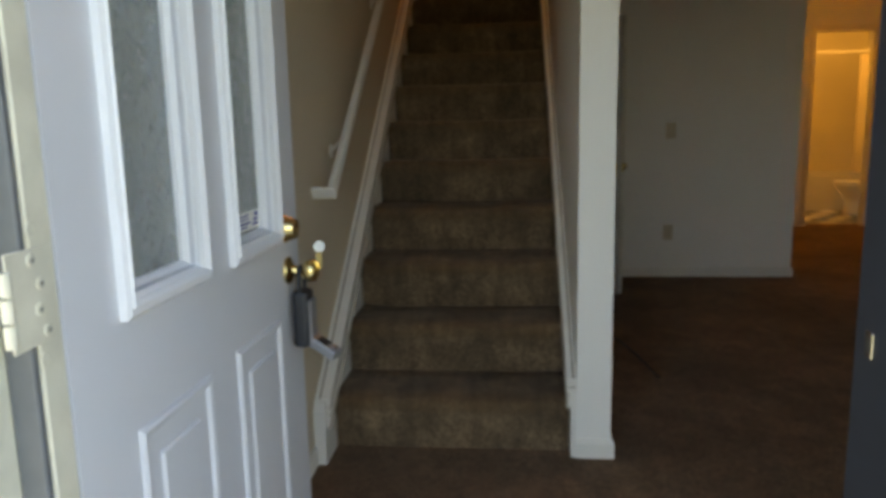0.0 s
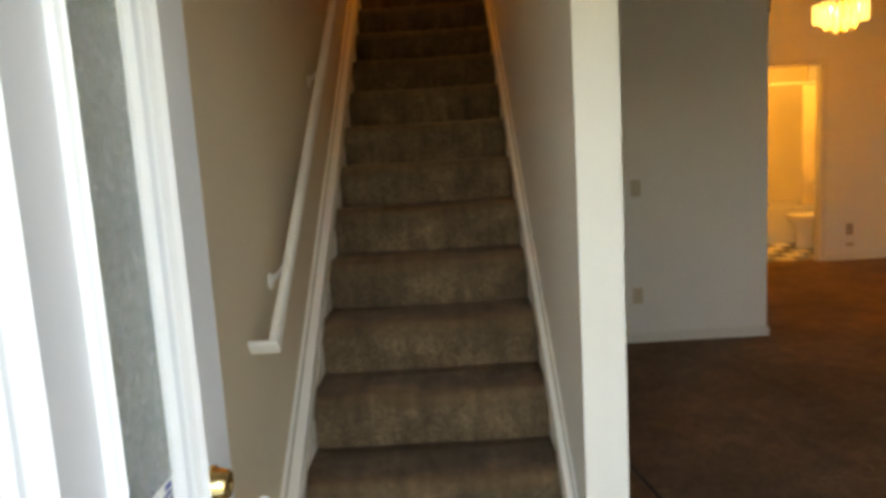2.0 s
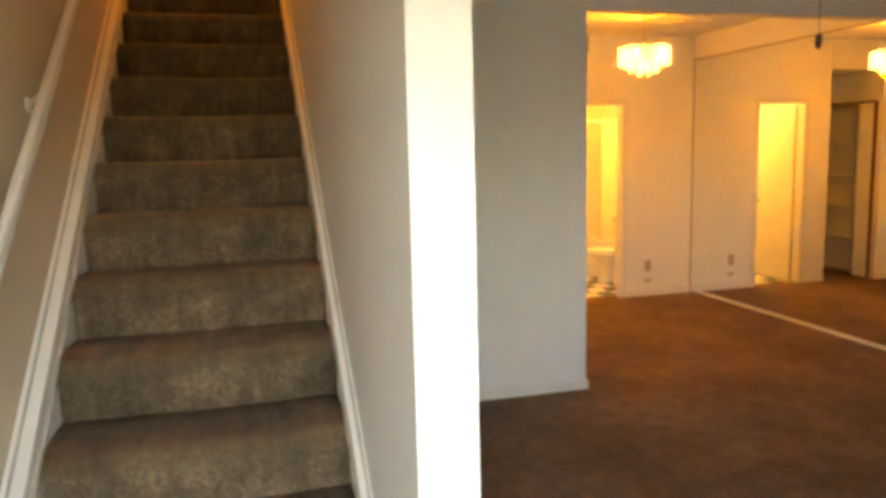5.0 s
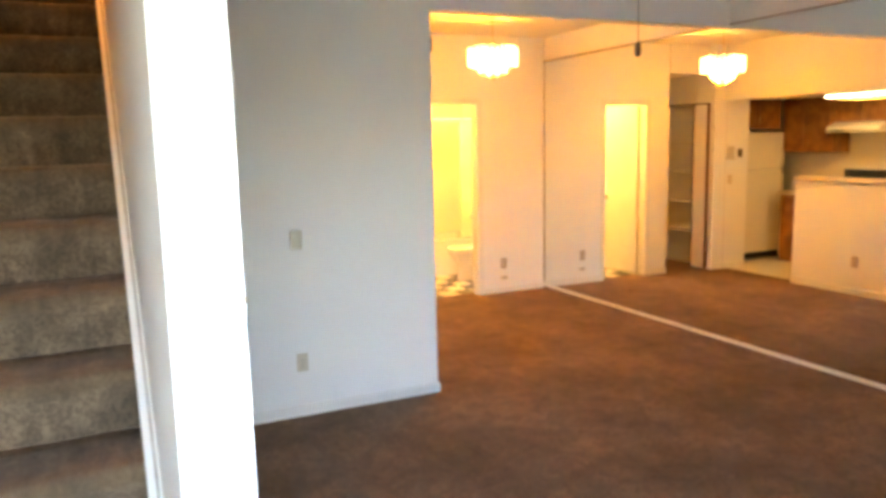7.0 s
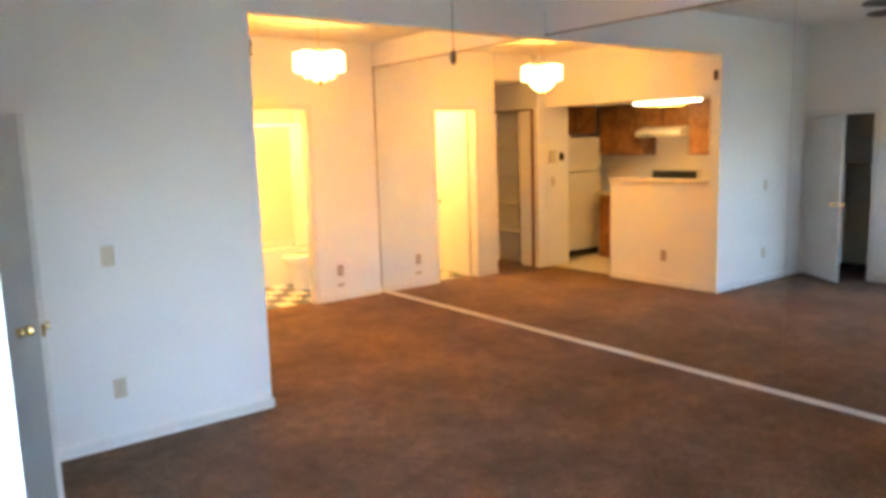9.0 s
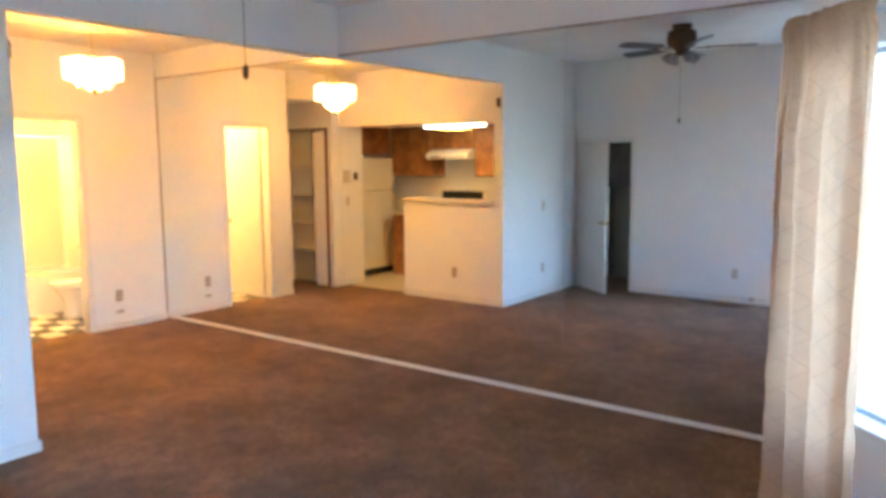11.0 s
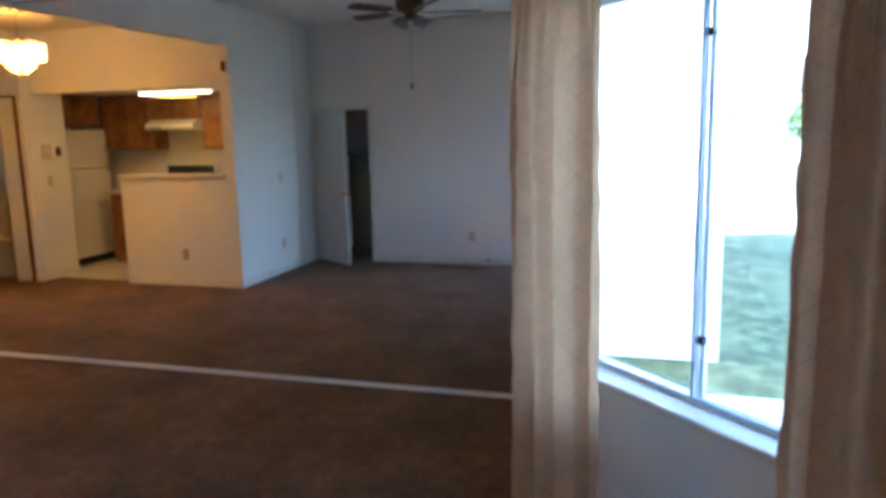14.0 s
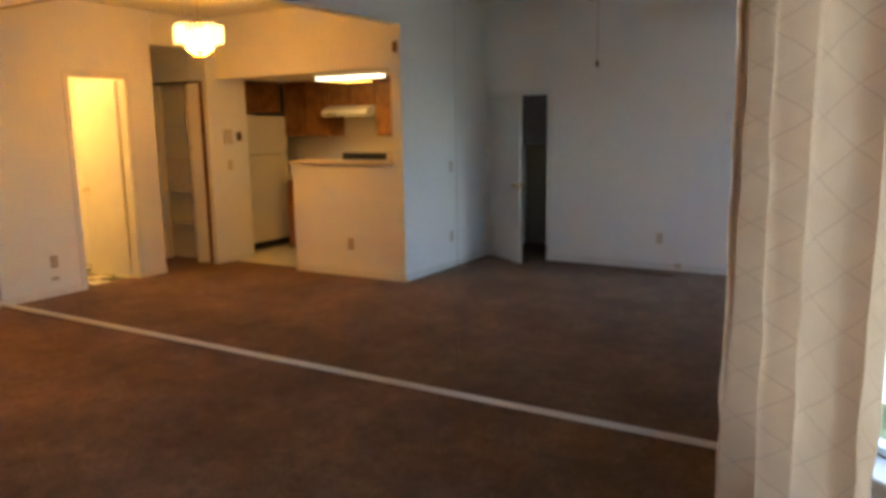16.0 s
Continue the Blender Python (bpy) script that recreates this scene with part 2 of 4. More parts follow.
def thing(name, m, label, category, group=""):
    """An Empty at the base of a thing."""
    ob = new(name)
    ob.empty_display_size = 0.05
    ob.matrix_world = m
    return tagged(ob, label, category, group)


def setting(ob, label, category=""):
    return tagged(ob, label, category, kind="structure")


def box(x0, y0, z0, x1, y1, z1, bevel=0.0, bm=None, seg=1):
    own = bm is None
    b = bmesh.new()
    bmesh.ops.create_cube(b, size=1, matrix=Matrix.LocRotScale(((x0 + x1) / 2, (y0 + y1) / 2, (z0 + z1) / 2), None, (abs(x1 - x0), abs(y1 - y0), abs(z1 - z0))))
    if bevel:
        bmesh.ops.bevel(b, geom=b.edges[:], offset=bevel, segments=seg, affect="EDGES", profile=0.6)
    if own:
        return b
    join(bm, b)
    return bm


def join(bm, other, m=None):
    if m is not None:
        bmesh.ops.transform(other, matrix=m, verts=other.verts)
    tmp = bpy.data.meshes.new("tmp")
    other.to_mesh(tmp)
    other.free()
    bm.from_mesh(tmp)
    bpy.data.meshes.remove(tmp)
    return bm


def tube(a, c, r, r2=None, seg=14, bm=None):
    """A round bar from a to c."""
    a, c = Vector(a), Vector(c)
    b = bmesh.new()
    d = c - a
    bmesh.ops.create_cone(b, cap_ends=True, segments=seg, radius1=r, radius2=r if r2 is None else r2, depth=d.length,
                          matrix=Matrix.Translation((a + c) / 2) @ d.to_track_quat("Z", "Y").to_matrix().to_4x4())
    return b if bm is None else join(bm, b)


def lathe(profile, m=None, seg=24):
    """A turned body from (radius, height) pairs."""
    b = bmesh.new()
    rings = [[b.verts.new((max(r, 1e-4) * math.cos(2 * math.pi * k / seg), max(r, 1e-4) * math.sin(2 * math.pi * k / seg), h)) for k in range(seg)] for r, h in profile]
    for p, q in zip(rings, rings[1:]):
        for k in range(seg):
            b.faces.new((p[k], p[(k + 1) % seg], q[(k + 1) % seg], q[k]))
    b.faces.new(rings[0][::-1])
    b.faces.new(rings[-1])
    if m is not None:
        bmesh.ops.transform(b, matrix=m, verts=b.verts)
    return b


def wall_mesh(length, height, thick, holes=(), z0=0.0):
    """A wall along +X, front at Y = 0 and back at Y = thick; holes are (x0, z0, x1, z1)."""
    xs = sorted({0.0, length, *[min(max(v, 0), length) for h in holes for v in (h[0], h[2])]})
    zs = sorted({z0, height, *[min(max(v, z0), height) for h in holes for v in (h[1], h[3])]})
    solid = lambda i, j: 0 <= i < len(xs) - 1 and 0 <= j < len(zs) - 1 and not any(h[0] <= (xs[i] + xs[i + 1]) / 2 <= h[2] and h[1] <= (zs[j] + zs[j + 1]) / 2 <= h[3] for h in holes)
    b = bmesh.new()
    cache = {}

    def v(x, y, z):
        key = (round(x, 5), round(y, 5), round(z, 5))
        if key not in cache:
            cache[key] = b.verts.new(key)
        return cache[key]
    for i in range(len(xs) - 1):
        for j in range(len(zs) - 1):
            if not solid(i, j):
                continue
            x0, x1, a, c = xs[i], xs[i + 1], zs[j], zs[j + 1]
            b.faces.new((v(x0, 0, a), v(x1, 0, a), v(x1, 0, c), v(x0, 0, c)))
            b.faces.new((v(x0, thick, a), v(x0, thick, c), v(x1, thick, c), v(x1, thick, a)))
            for di, dj, quad in ((-1, 0, ((x0, a), (x0, c))), (1, 0, ((x1, a), (x1, c))), (0, -1, ((x0, a), (x1, a))), (0, 1, ((x0, c), (x1, c)))):
                if not solid(i + di, j + dj):
                    (p, s), (q, t) = quad
                    b.faces.new((v(p, 0, s), v(q, 0, t), v(q, thick, t), v(p, thick, s)))
    return b


def wall(name, start, end, height, thick, holes=(), material=None, label="painted plaster wall", z0=0.0):
    """Front face from start to end; the body lies to the left of that way."""
    a, c = Vector((*start, 0)), Vector((*end, 0))
    d = c - a
    ob = part(name, wall_mesh(d.length, height, thick, holes, z0), material or M_WALL)
    ob.matrix_world = Matrix.Translation(a) @ Matrix.Rotation(math.atan2(d.y, d.x), 4, "Z")
    return setting(ob, label, "wall")


def sweep(path, prof, closed=False):
    """Carries a profile (across, up) along a level path of (x, y, z); mitred."""
    b = bmesh.new()
    pts = [Vector(p) for p in path]
    rings = []
    for i, p in enumerate(pts):
        d0 = (p - pts[i - 1]).normalized() if i else (pts[1] - p).normalized()
        d1 = (pts[i + 1] - p).normalized() if i < len(pts) - 1 else d0
        t = (d0 + d1).normalized()
        side = Vector((t.y, -t.x, 0)).normalized() / max(0.35, (d0.dot(t)))
        rings.append([b.verts.new(p + side * u + Vector((0, 0, w))) for u, w in prof])
    n = len(prof)
    for r, s in zip(rings, rings[1:]):
        for k in range(n):
            b.faces.new((r[k], r[(k + 1) % n], s[(k + 1) % n], s[k]))
    b.faces.new(rings[0])
    b.faces.new(rings[-1][::-1])
    return b


BASE = [(0.0, 0.0), (0.013, 0.0), (0.013, 0.055), (0.008, 0.068), (0.0, 0.07)]


def baseboard(path, label="low white painted baseboard"):
    ob = part("baseboard", sweep([(x, y, 0.0) for x, y in path], BASE), M_TRIM)
    return setting(ob, label, "baseboard")

# ---- plan, in metres ----
XM, YW, YF, XR = 4.253, 3.097, 5.718, 1.731
XLW, CEIL, YFRONT = -1.045, 2.87, -1.60
HEAD = 2.477
BAY_A, BAY_B = (1.95, -1.60), (2.95, -0.60)
RUN, RISE, J0 = 0.277, 0.199, 0.052
WIN = (0.22, 0.744, 1.17, 2.02)

# floors
b = bmesh.new()
PLAN = [(XLW, -1.6), BAY_A, BAY_B, (XM, BAY_B[1]), (XM, YF + 0.12), (2.6, YF + 0.12), (2.6, 7.2), (1.3, 7.2), (1.3, 5.6), (XR - 0.12, 5.6), (XR - 0.12, YW), (XLW, YW)]
rim = [[b.verts.new((x, y, z)) for x, y in PLAN] for z in (-0.12, 0.0)]
b.faces.new(rim[0][::-1])
b.faces.new(rim[1])
for k in range(len(PLAN)):
    b.faces.new((rim[0][k], rim[0][(k + 1) % len(PLAN)], rim[1][(k + 1) % len(PLAN)], rim[1][k]))
setting(part("floor", b, M_CARPET), "brown cut-pile wall-to-wall carpet with trodden patches", "carpet")
setting(part("floor_kitchen", box(-0.12, YW + 0.1, -0.1, XR - 0.115, 6.75, 0.004), M_VINYL), "pale cream sheet vinyl kitchen floor", "floor")
setting(part("floor_bathroom", box(2.6, YF + 0.118, -0.1, XM + 0.1, 7.9, -0.006), M_TILE_W), "grout bed of the bathroom floor", "floor")

# walls
DOOR_X0, DOOR_X1 = -0.955, 0.088
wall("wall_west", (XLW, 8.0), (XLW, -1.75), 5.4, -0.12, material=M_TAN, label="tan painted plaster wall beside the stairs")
wall("wall_entry", (XLW, YFRONT), (BAY_A[0] + 0.06, YFRONT), CEIL, -0.15, [(DOOR_X0 - XLW, -0.01, DOOR_X1 - XLW, 2.06)], label="painted entry wall with the front door opening")
wall("wall_bay", BAY_A, BAY_B, CEIL, -0.15, [WIN], label="white painted angled wall with a window")
wall("wall_front", BAY_B, (XM + 0.2, BAY_B[1]), CEIL, -0.15, label="white painted front wall behind the curtain")
wall("wall_mirror", (XM + 0.006, BAY_B[1] - 0.15), (XM + 0.006, 8.0), CEIL, -0.15, label="white painted wall that carries the mirrors")
wall("wall_stairs", (0.0, 0.0), (0.0, YW + 0.12), CEIL, 0.121, [(2.333, -0.01, 3.03, 1.855)], label="white painted wall between stairs and living room, with a closet opening")
wall("wall_stairs_upper", (0.0, 0.0), (0.0, 8.0), 5.4, 0.121, z0=CEIL + 0.12, label="painted upper wall of the stairwell")
wall("wall_middle", (0.0, YW), (XR, YW), CEIL, 0.12, label="white painted wall with a switch and an outlet")
wall("header_dining", (XR, YW), (XM, YW), CEIL, 0.12, z0=HEAD, label="white painted header over the dining opening")
wall("wall_far", (2.49, YF), (XM, YF), CEIL, 0.12, [(0.33, -0.01, 0.936, 2.042)], label="warm white dining wall with the bathroom doorway")
wall("wall_bar", (XR, YW + 0.12), (XR, 5.6), CEIL, 0.12, [(0.0, 1.155, 1.31, 2.085), (1.31, -0.01, 3.0, 2.085)], label="painted half wall of the breakfast bar with soffit above")
wall("wall_phone", (1.30, 5.6), (1.87, 5.6), CEIL, 0.10, label="short painted wall with the wall telephone")
wall("wall_phone_return", (1.30, 6.75), (1.30, 5.7), CEIL, 0.08, label="painted return wall beside the refrigerator")
wall("wall_closet", (1.87, 5.70), (1.87, 7.2), CEIL, 0.08, [(0.0, -0.01, 0.76, 2.07)], label="painted hall wall with the closet opening")
wall("header_hall", (1.87, 5.70), (2.49, 5.70), CEIL, 0.1, z0=2.41, label="painted header over the hall opening")
wall("wall_hall_end", (1.2, 7.2), (2.6, 7.2), CEIL, 0.1, label="painted end wall of the hall")
wall("wall_hall_side", (2.49, 7.85), (2.49, YF + 0.12), CEIL, 0.1, label="painted wall between hall and bathroom")
wall("wall_kitchen_west", (0.0, 8.0), (0.0, YW + 0.12), CEIL, -0.121, label="painted kitchen wall behind the range")
wall("wall_kitchen_north", (-0.1, 6.75), (1.30, 6.75), CEIL, 0.1, label="painted kitchen wall behind the refrigerator")
wall("wall_bathroom_north", (2.5, 7.75), (XM + 0.1, 7.75), CEIL, 0.1, (), M_SURROUND, label="glazed surround wall above the bathtub")
wall("wall_stairs_end", (XLW - 0.1, 6.0), (0.0, 6.0), 5.4, 0.1, z0=2.9, label="painted wall at the top of the stairs")
wall("wall_stairs_front", (XLW - 0.1, 0.6), (0.0, 0.6), 5.4, -0.1, z0=CEIL, label="painted wall over the foot of the stairs")

wall("wall_closet_end", (XLW, 3.06), (-0.121, 3.06), 2.1, 0.1, label="painted end wall of the closet under the stairs")

# ceilings
def slab(name, boxes, label):
    b = bmesh.new()
    for q in boxes:
        box(*q, bm=b)
    return setting(part(name, b, M_CEIL), label, "ceiling")


slab("ceiling", [(XLW - 0.1, -1.75, CEIL, XM + 0.15, 0.5, CEIL + 0.12), (-0.121, 0.5, CEIL, XM + 0.15, 8.0, CEIL + 0.12)], "off-white textured ceiling")
slab("ceiling_dining", [(XR - 0.12, YW + 0.12, 2.745, XM, 5.6, 2.80), (1.87, 5.6, 2.745, XM, 5.70, 2.80), (2.49, 5.70, 2.745, XM, YF, 2.80)], "textured ceiling of the dining area")
slab("ceiling_kitchen", [(0.0, YW + 0.12, 2.125, XR - 0.12, 6.75, 2.2)], "low textured kitchen ceiling")
slab("ceiling_hall", [(1.95, 5.80, 2.41, 2.49, 7.2, 2.45)], "low hall ceiling")
slab("ceiling_bathroom", [(2.6, YF + 0.12, 2.41, XM, 7.75, 2.45)], "bathroom ceiling")
slab("ceiling_landing", [(XLW - 0.1, 0.5, 5.4, 0.1, 8.0, 5.5)], "ceiling over the stairs")
b = box(XLW, J0 + 15 * RUN, 2.78, -0.121, 6.0, 2.985)
setting(part("floor_landing", b, M_STAIR), "carpeted landing at the top of the stairs", "floor")

# unseen block, added so that its shadow falls on the lawn in front
b = box(0.1, -0.75, CEIL + 0.13, XM + 0.2, 8.1, 5.6)
box(0.1, -1.75, CEIL + 0.13, 2.0, -0.75, 5.6, bm=b)
setting(part("wall_shade_storey", b, M_STUCCO), "unseen white stucco storey added to shade the lawn", "wall")

# baseboards, each along its wall
for path in ([(-0.121, 0.0), (0.0, 0.0), (0.0, 2.27)], [(0.02, YW), (XR, YW), (XR, YW + 0.13)],
             [(XR, YW + 0.13), (XR, 4.525)], [(3.49, YF), (XM, YF)], [(2.49, YF), (2.745, YF)],
             [(1.31, 5.6), (1.87, 5.6)], [(XLW, -0.1), (XLW, -0.62), (XLW, -1.6)], [(XM - 0.3, BAY_B[1]), BAY_B, BAY_A, (0.1, YFRONT)]):
    baseboard(path[::-1] if path[0][0] in (XLW,) or path[0][0] > 3.9 else path)

# ---- stairs: carpeted treads, each a piece ----
stairs = setting(thing("stairs", Matrix.Identity(4), "straight flight of brown carpeted steps between walls", "stairs"), "straight flight of brown carpeted steps between walls", "stairs")
XS0, XS1 = -1.002, -0.143


def step_mesh():
    """One carpeted step: riser that leans in, soft rolled nosing, sagging tread."""
    b = bmesh.new()
    prof = [(0.0, 0.0), (-0.006, 0.05), (-0.012, 0.12), (-0.026, 0.150), (-0.034, 0.172), (-0.030, 0.190), (-0.014, 0.2005),
            (0.02, 0.2035), (0.10, 0.2015), (0.20, 0.2005), (RUN + 0.01, 0.199), (RUN + 0.01, -0.02), (0.0, -0.02)]
    n = 24
    rings = []
    for k in range(n + 1):
        f = k / n
        x = XS0 + (XS1 - XS0) * f
        wob = 0.0035 * math.sin(7 * f + 1) + 0.002 * math.sin(23 * f)
        edge = 0.004 * (1 - min(1, 8 * min(f, 1 - f)))
        rings.append([b.verts.new((x, y + (wob if 0.03 < z < 0.198 else 0) + edge, z + (0.4 * wob if z > 0.15 else 0))) for y, z in prof])
    m = len(prof)
    for r, s in zip(rings, rings[1:]):
        for k in range(m):
            b.faces.new((r[k], r[(k + 1) % m], s[(k + 1) % m], s[k]))
    b.faces.new(rings[0])
    b.faces.new(rings[-1][::-1])
    return b


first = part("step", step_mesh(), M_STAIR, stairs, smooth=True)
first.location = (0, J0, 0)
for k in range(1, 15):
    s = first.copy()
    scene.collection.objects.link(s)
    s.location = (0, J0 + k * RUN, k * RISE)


def skirt(name, x0, x1, lo):
    """Sloping skirtboard with a moulded cap, plumb-cut at the foot."""
    b = bmesh.new()
    hi = 4.3
    up = RISE / RUN
    off = 0.29
    face = [(lo, 0.0), (lo, 0.20), (lo + 0.015, off + up * (lo + 0.015)), (hi, off + up * hi), (hi, up * hi - 0.2), (0.4, 0.0)]
    for xa, xb, pts in ((x0, x1, face),):
        va = [b.verts.new((xa, y, z)) for y, z in pts]
        vb = [b.verts.new((xb, y, z)) for y, z in pts]
        b.faces.new(va)
        b.faces.new(vb[::-1])
        for k in range(len(pts)):
            b.faces.new((va[k], va[(k + 1) % len(pts)], vb[(k + 1) % len(pts)], vb[k]))
    return b


def skirt_bead(x0, x1, drop, tall, lo):
    b = bmesh.new()
    up = RISE / RUN
    top = lambda y: 0.29 + up * y - drop
    pts = [(lo, top(lo)), (4.3, top(4.3)), (4.3, top(4.3) - tall), (lo, top(lo) - tall)]
    va = [b.verts.new((x0, y, z)) for y, z in pts]
    vb = [b.verts.new((x1, y, z)) for y, z in pts]
    b.faces.new(va)
    b.faces.new(vb[::-1])
    for k in range(4):
        b.faces.new((va[k], va[(k + 1) % 4], vb[(k + 1) % 4], vb[k]))
    return b


# grey strips put the shade of the moulding grooves into colour
M_GROOVE = mat("groove_shade", (0.44, 0.40, 0.34), 0.7, vary=0.2, scale=14)
for s, wallx in ((1, XLW + 0.024), (-1, -0.121)):
    sk = setting(thing("skirtboard", Matrix.Identity(4), "white sloping skirtboard along the stairs", "trim"), "white painted sloping skirtboard along the stairs", "trim")
    part("board", skirt("board", wallx + s * 0.001 - (0.024 if s > 0 else 0), wallx + s * 0.019, -0.11 if s > 0 else -0.006), M_TRIM, sk)
    part("cap_moulding", skirt_bead(wallx + s * 0.001, wallx + s * 0.034, -0.004, 0.050, -0.08 if s > 0 else 0.0), M_TRIM, sk)
    part("bead", skirt_bead(wallx + s * 0.001, wallx + s * 0.028, 0.060, 0.042, -0.08 if s > 0 else 0.0), M_TRIM, sk)

    x = wallx - 0.008 if s > 0 else wallx - 0.016
    part("groove_shade_line", skirt_bead(x, x + 0.009, -0.0062, 0.006, -0.08 if s > 0 else 0.0), M_GROOVE, sk, "grey strip for the shade of a moulding groove")
    for drop in (0.026, 0.103):
        part("groove_shade_line", skirt_bead(wallx + s * 0.001, wallx + s * 0.0350, drop, 0.007, -0.08 if s > 0 else 0.0), M_GROOVE, sk, "grey strip for the shade of a moulding groove")

# ---- handrail ----
rail = thing("handrail", Matrix.Translation((-0.984, 0.025, 0.955)), "white painted wooden handrail on wall brackets", "handrail")
slope = math.atan2(RISE, RUN)
up = Vector((0, math.cos(slope), math.sin(slope)))
b = bmesh.new()
prof = [(-0.002, -0.026), (0.021, -0.026), (0.026, -0.006), (0.023, 0.016), (0.016, 0.025), (0.002, 0.025), (-0.004, 0.016), (-0.007, -0.006)]
nrm = Vector((0, -math.sin(slope), math.cos(slope)))
ra = [b.verts.new(Vector((u, 0, 0)) + nrm * w) for u, w in prof]
rb = [b.verts.new(Vector((u, 0, 0)) + nrm * w + up * 4.6) for u, w in prof]
for k in range(8):
    b.faces.new((ra[k], ra[(k + 1) % 8], rb[(k + 1) % 8], rb[k]))
b.faces.new(ra)
b.faces.new(rb[::-1])
part("rail", b, M_TRIM, rail)
b = bmesh.new()
ra = [b.verts.new(Vector((0.022, 0, 0)) + Vector((0, u, 0)) + nrm * w) for u, w in prof]
rb = [b.verts.new(Vector((-0.060, 0, 0)) + Vector((0, u, 0)) + nrm * w) for u, w in prof]
for k in range(8):
    b.faces.new((ra[k], ra[(k + 1) % 8], rb[(k + 1) % 8], rb[k]))
b.faces.new(ra)
b.faces.new(rb[::-1])
part("wall_return", b, M_TRIM, rail)
for d in (0.36, 1.55, 2.75, 3.95):
    p = up * d
    br = part("bracket", join(tube(p + Vector((-0.060, 0, -0.075)), p + Vector((-0.052, 0, -0.075)), 0.026), tube(p + Vector((-0.056, 0, -0.075)), p + Vector((-0.004, 0, -0.028)), 0.008)), M_TRIM, rail)

# ---- front door ----
door = thing("door_1", pose(-0.902, -1.597, 0.015, 0, 0, -1.0), "white front door standing open, two hammered glass lites over two panels", "door")
setting(door, "white front door standing open, two hammered glass lites over two panels", "door")
LW, LH, LT = 0.953, 2.03, 0.044
HINGE = -0.055
LITES = ((0.070, 0.352), (0.468, 0.749))
PANELS = ((0.089, 0.339), (0.467, 0.726))


def frame_ring(y0, z0, y1, z1, w, x0, x1, slope_in=0.0):
    """A mitred rectangular frame in the YZ plane; its inner edge is lower by slope_in."""
    b = bmesh.new()
    o = [(y0, z0), (y1, z0), (y1, z1), (y0, z1)]
    i = [(y0 + w, z0 + w), (y1 - w, z0 + w), (y1 - w, z1 - w), (y0 + w, z1 - w)]
    mid = [((a + c) / 2, (p + q) / 2) for (a, p), (c, q) in zip(o, i)]
    loops = [[b.verts.new((x0, *p)) for p in o], [b.verts.new((x1 - 0.004, *p)) for p in o], [b.verts.new((x1, *((a * 0.8 + c * 0.2), (p * 0.8 + q * 0.2)))) for (a, p), (c, q) in zip(o, i)],
             [b.verts.new((x1 - 0.002, *p)) for p in mid], [b.verts.new((x1 - 0.006 - slope_in, *p)) for p in i], [b.verts.new((x0, *p)) for p in i]]
    for p, q in zip(loops, loops[1:]):
        for k in range(4):
            b.faces.new((p[k], p[(k + 1) % 4], q[(k + 1) % 4], q[k]))
    return b


holes = [(y0 - HINGE + 0.024, 0.938, y1 - HINGE - 0.024, 1.83) for y0, y1 in LITES]
leaf = wall_mesh(LW, LH, LT, holes)
bmesh.ops.transform(leaf, matrix=Matrix.Translation((0, HINGE, 0)) @ Matrix.Rotation(math.pi / 2, 4, "Z"), verts=leaf.verts)
part("leaf", leaf, M_DOOR, door, "white painted leaf")
for y0, y1 in LITES:
    for x0, x1 in ((0.0, 0.016), (-LT, -LT - 0.016)):
        part("lite_frame", frame_ring(y0, 0.906, y1, 1.86, 0.034, x0, x1, 0.004), M_DTRIM, door, "bright white moulded lite frame")
    part("lite_bead", frame_ring(y0 + 0.009, 0.922, y1 - 0.009, 1.851, 0.010, 0.006, 0.020), M_DTRIM, door)
    part("glazing_bead", frame_ring(y0 + 0.024, 0.938, y1 - 0.024, 1.83, 0.010, -0.030, -0.012, 0.003), M_DTRIM, door)
    g = part("pane", box(-0.036, y0 + 0.025, 0.939, -0.029, y1 - 0.025, 1.829), M_FROST, door, "hammered obscure glass")
    g.visible_shadow = False
for y0, y1 in PANELS:
    part("panel_moulding", frame_ring(y0, 0.16, y1, 0.732, 0.030, -0.002, 0.008, 0.012), M_DOOR, door)
    b = box(-0.003, y0 + 0.055, 0.225, 0.006, y1 - 0.055, 0.674, 0.005)
    part("raised_panel", b, M_DOOR, door)
# sticker on the narrow lite
SY, SZ = 0.572, 0.953
st = part("sticker", box(-0.0288, SY, SZ, -0.0278, SY + 0.140, SZ + 0.040), M_CHALK, door, "small white security sticker with blue bars")
M_BLUE = mat("blue_ink", (0.06, 0.07, 0.30), 0.5)
for y0, z0, y1, z1 in ((0.008, 0.031, 0.080, 0.034), (0.008, 0.023, 0.074, 0.026), (0.008, 0.013, 0.084, 0.018), (0.008, 0.006, 0.066, 0.009), (0.098, 0.007, 0.132, 0.013), (0.102, 0.017, 0.132, 0.023), (0.110, 0.027, 0.132, 0.036)):
    part("bar", box(-0.0276, SY + y0, SZ + z0, -0.0270, SY + y1, SZ + z1), M_BLUE, st)
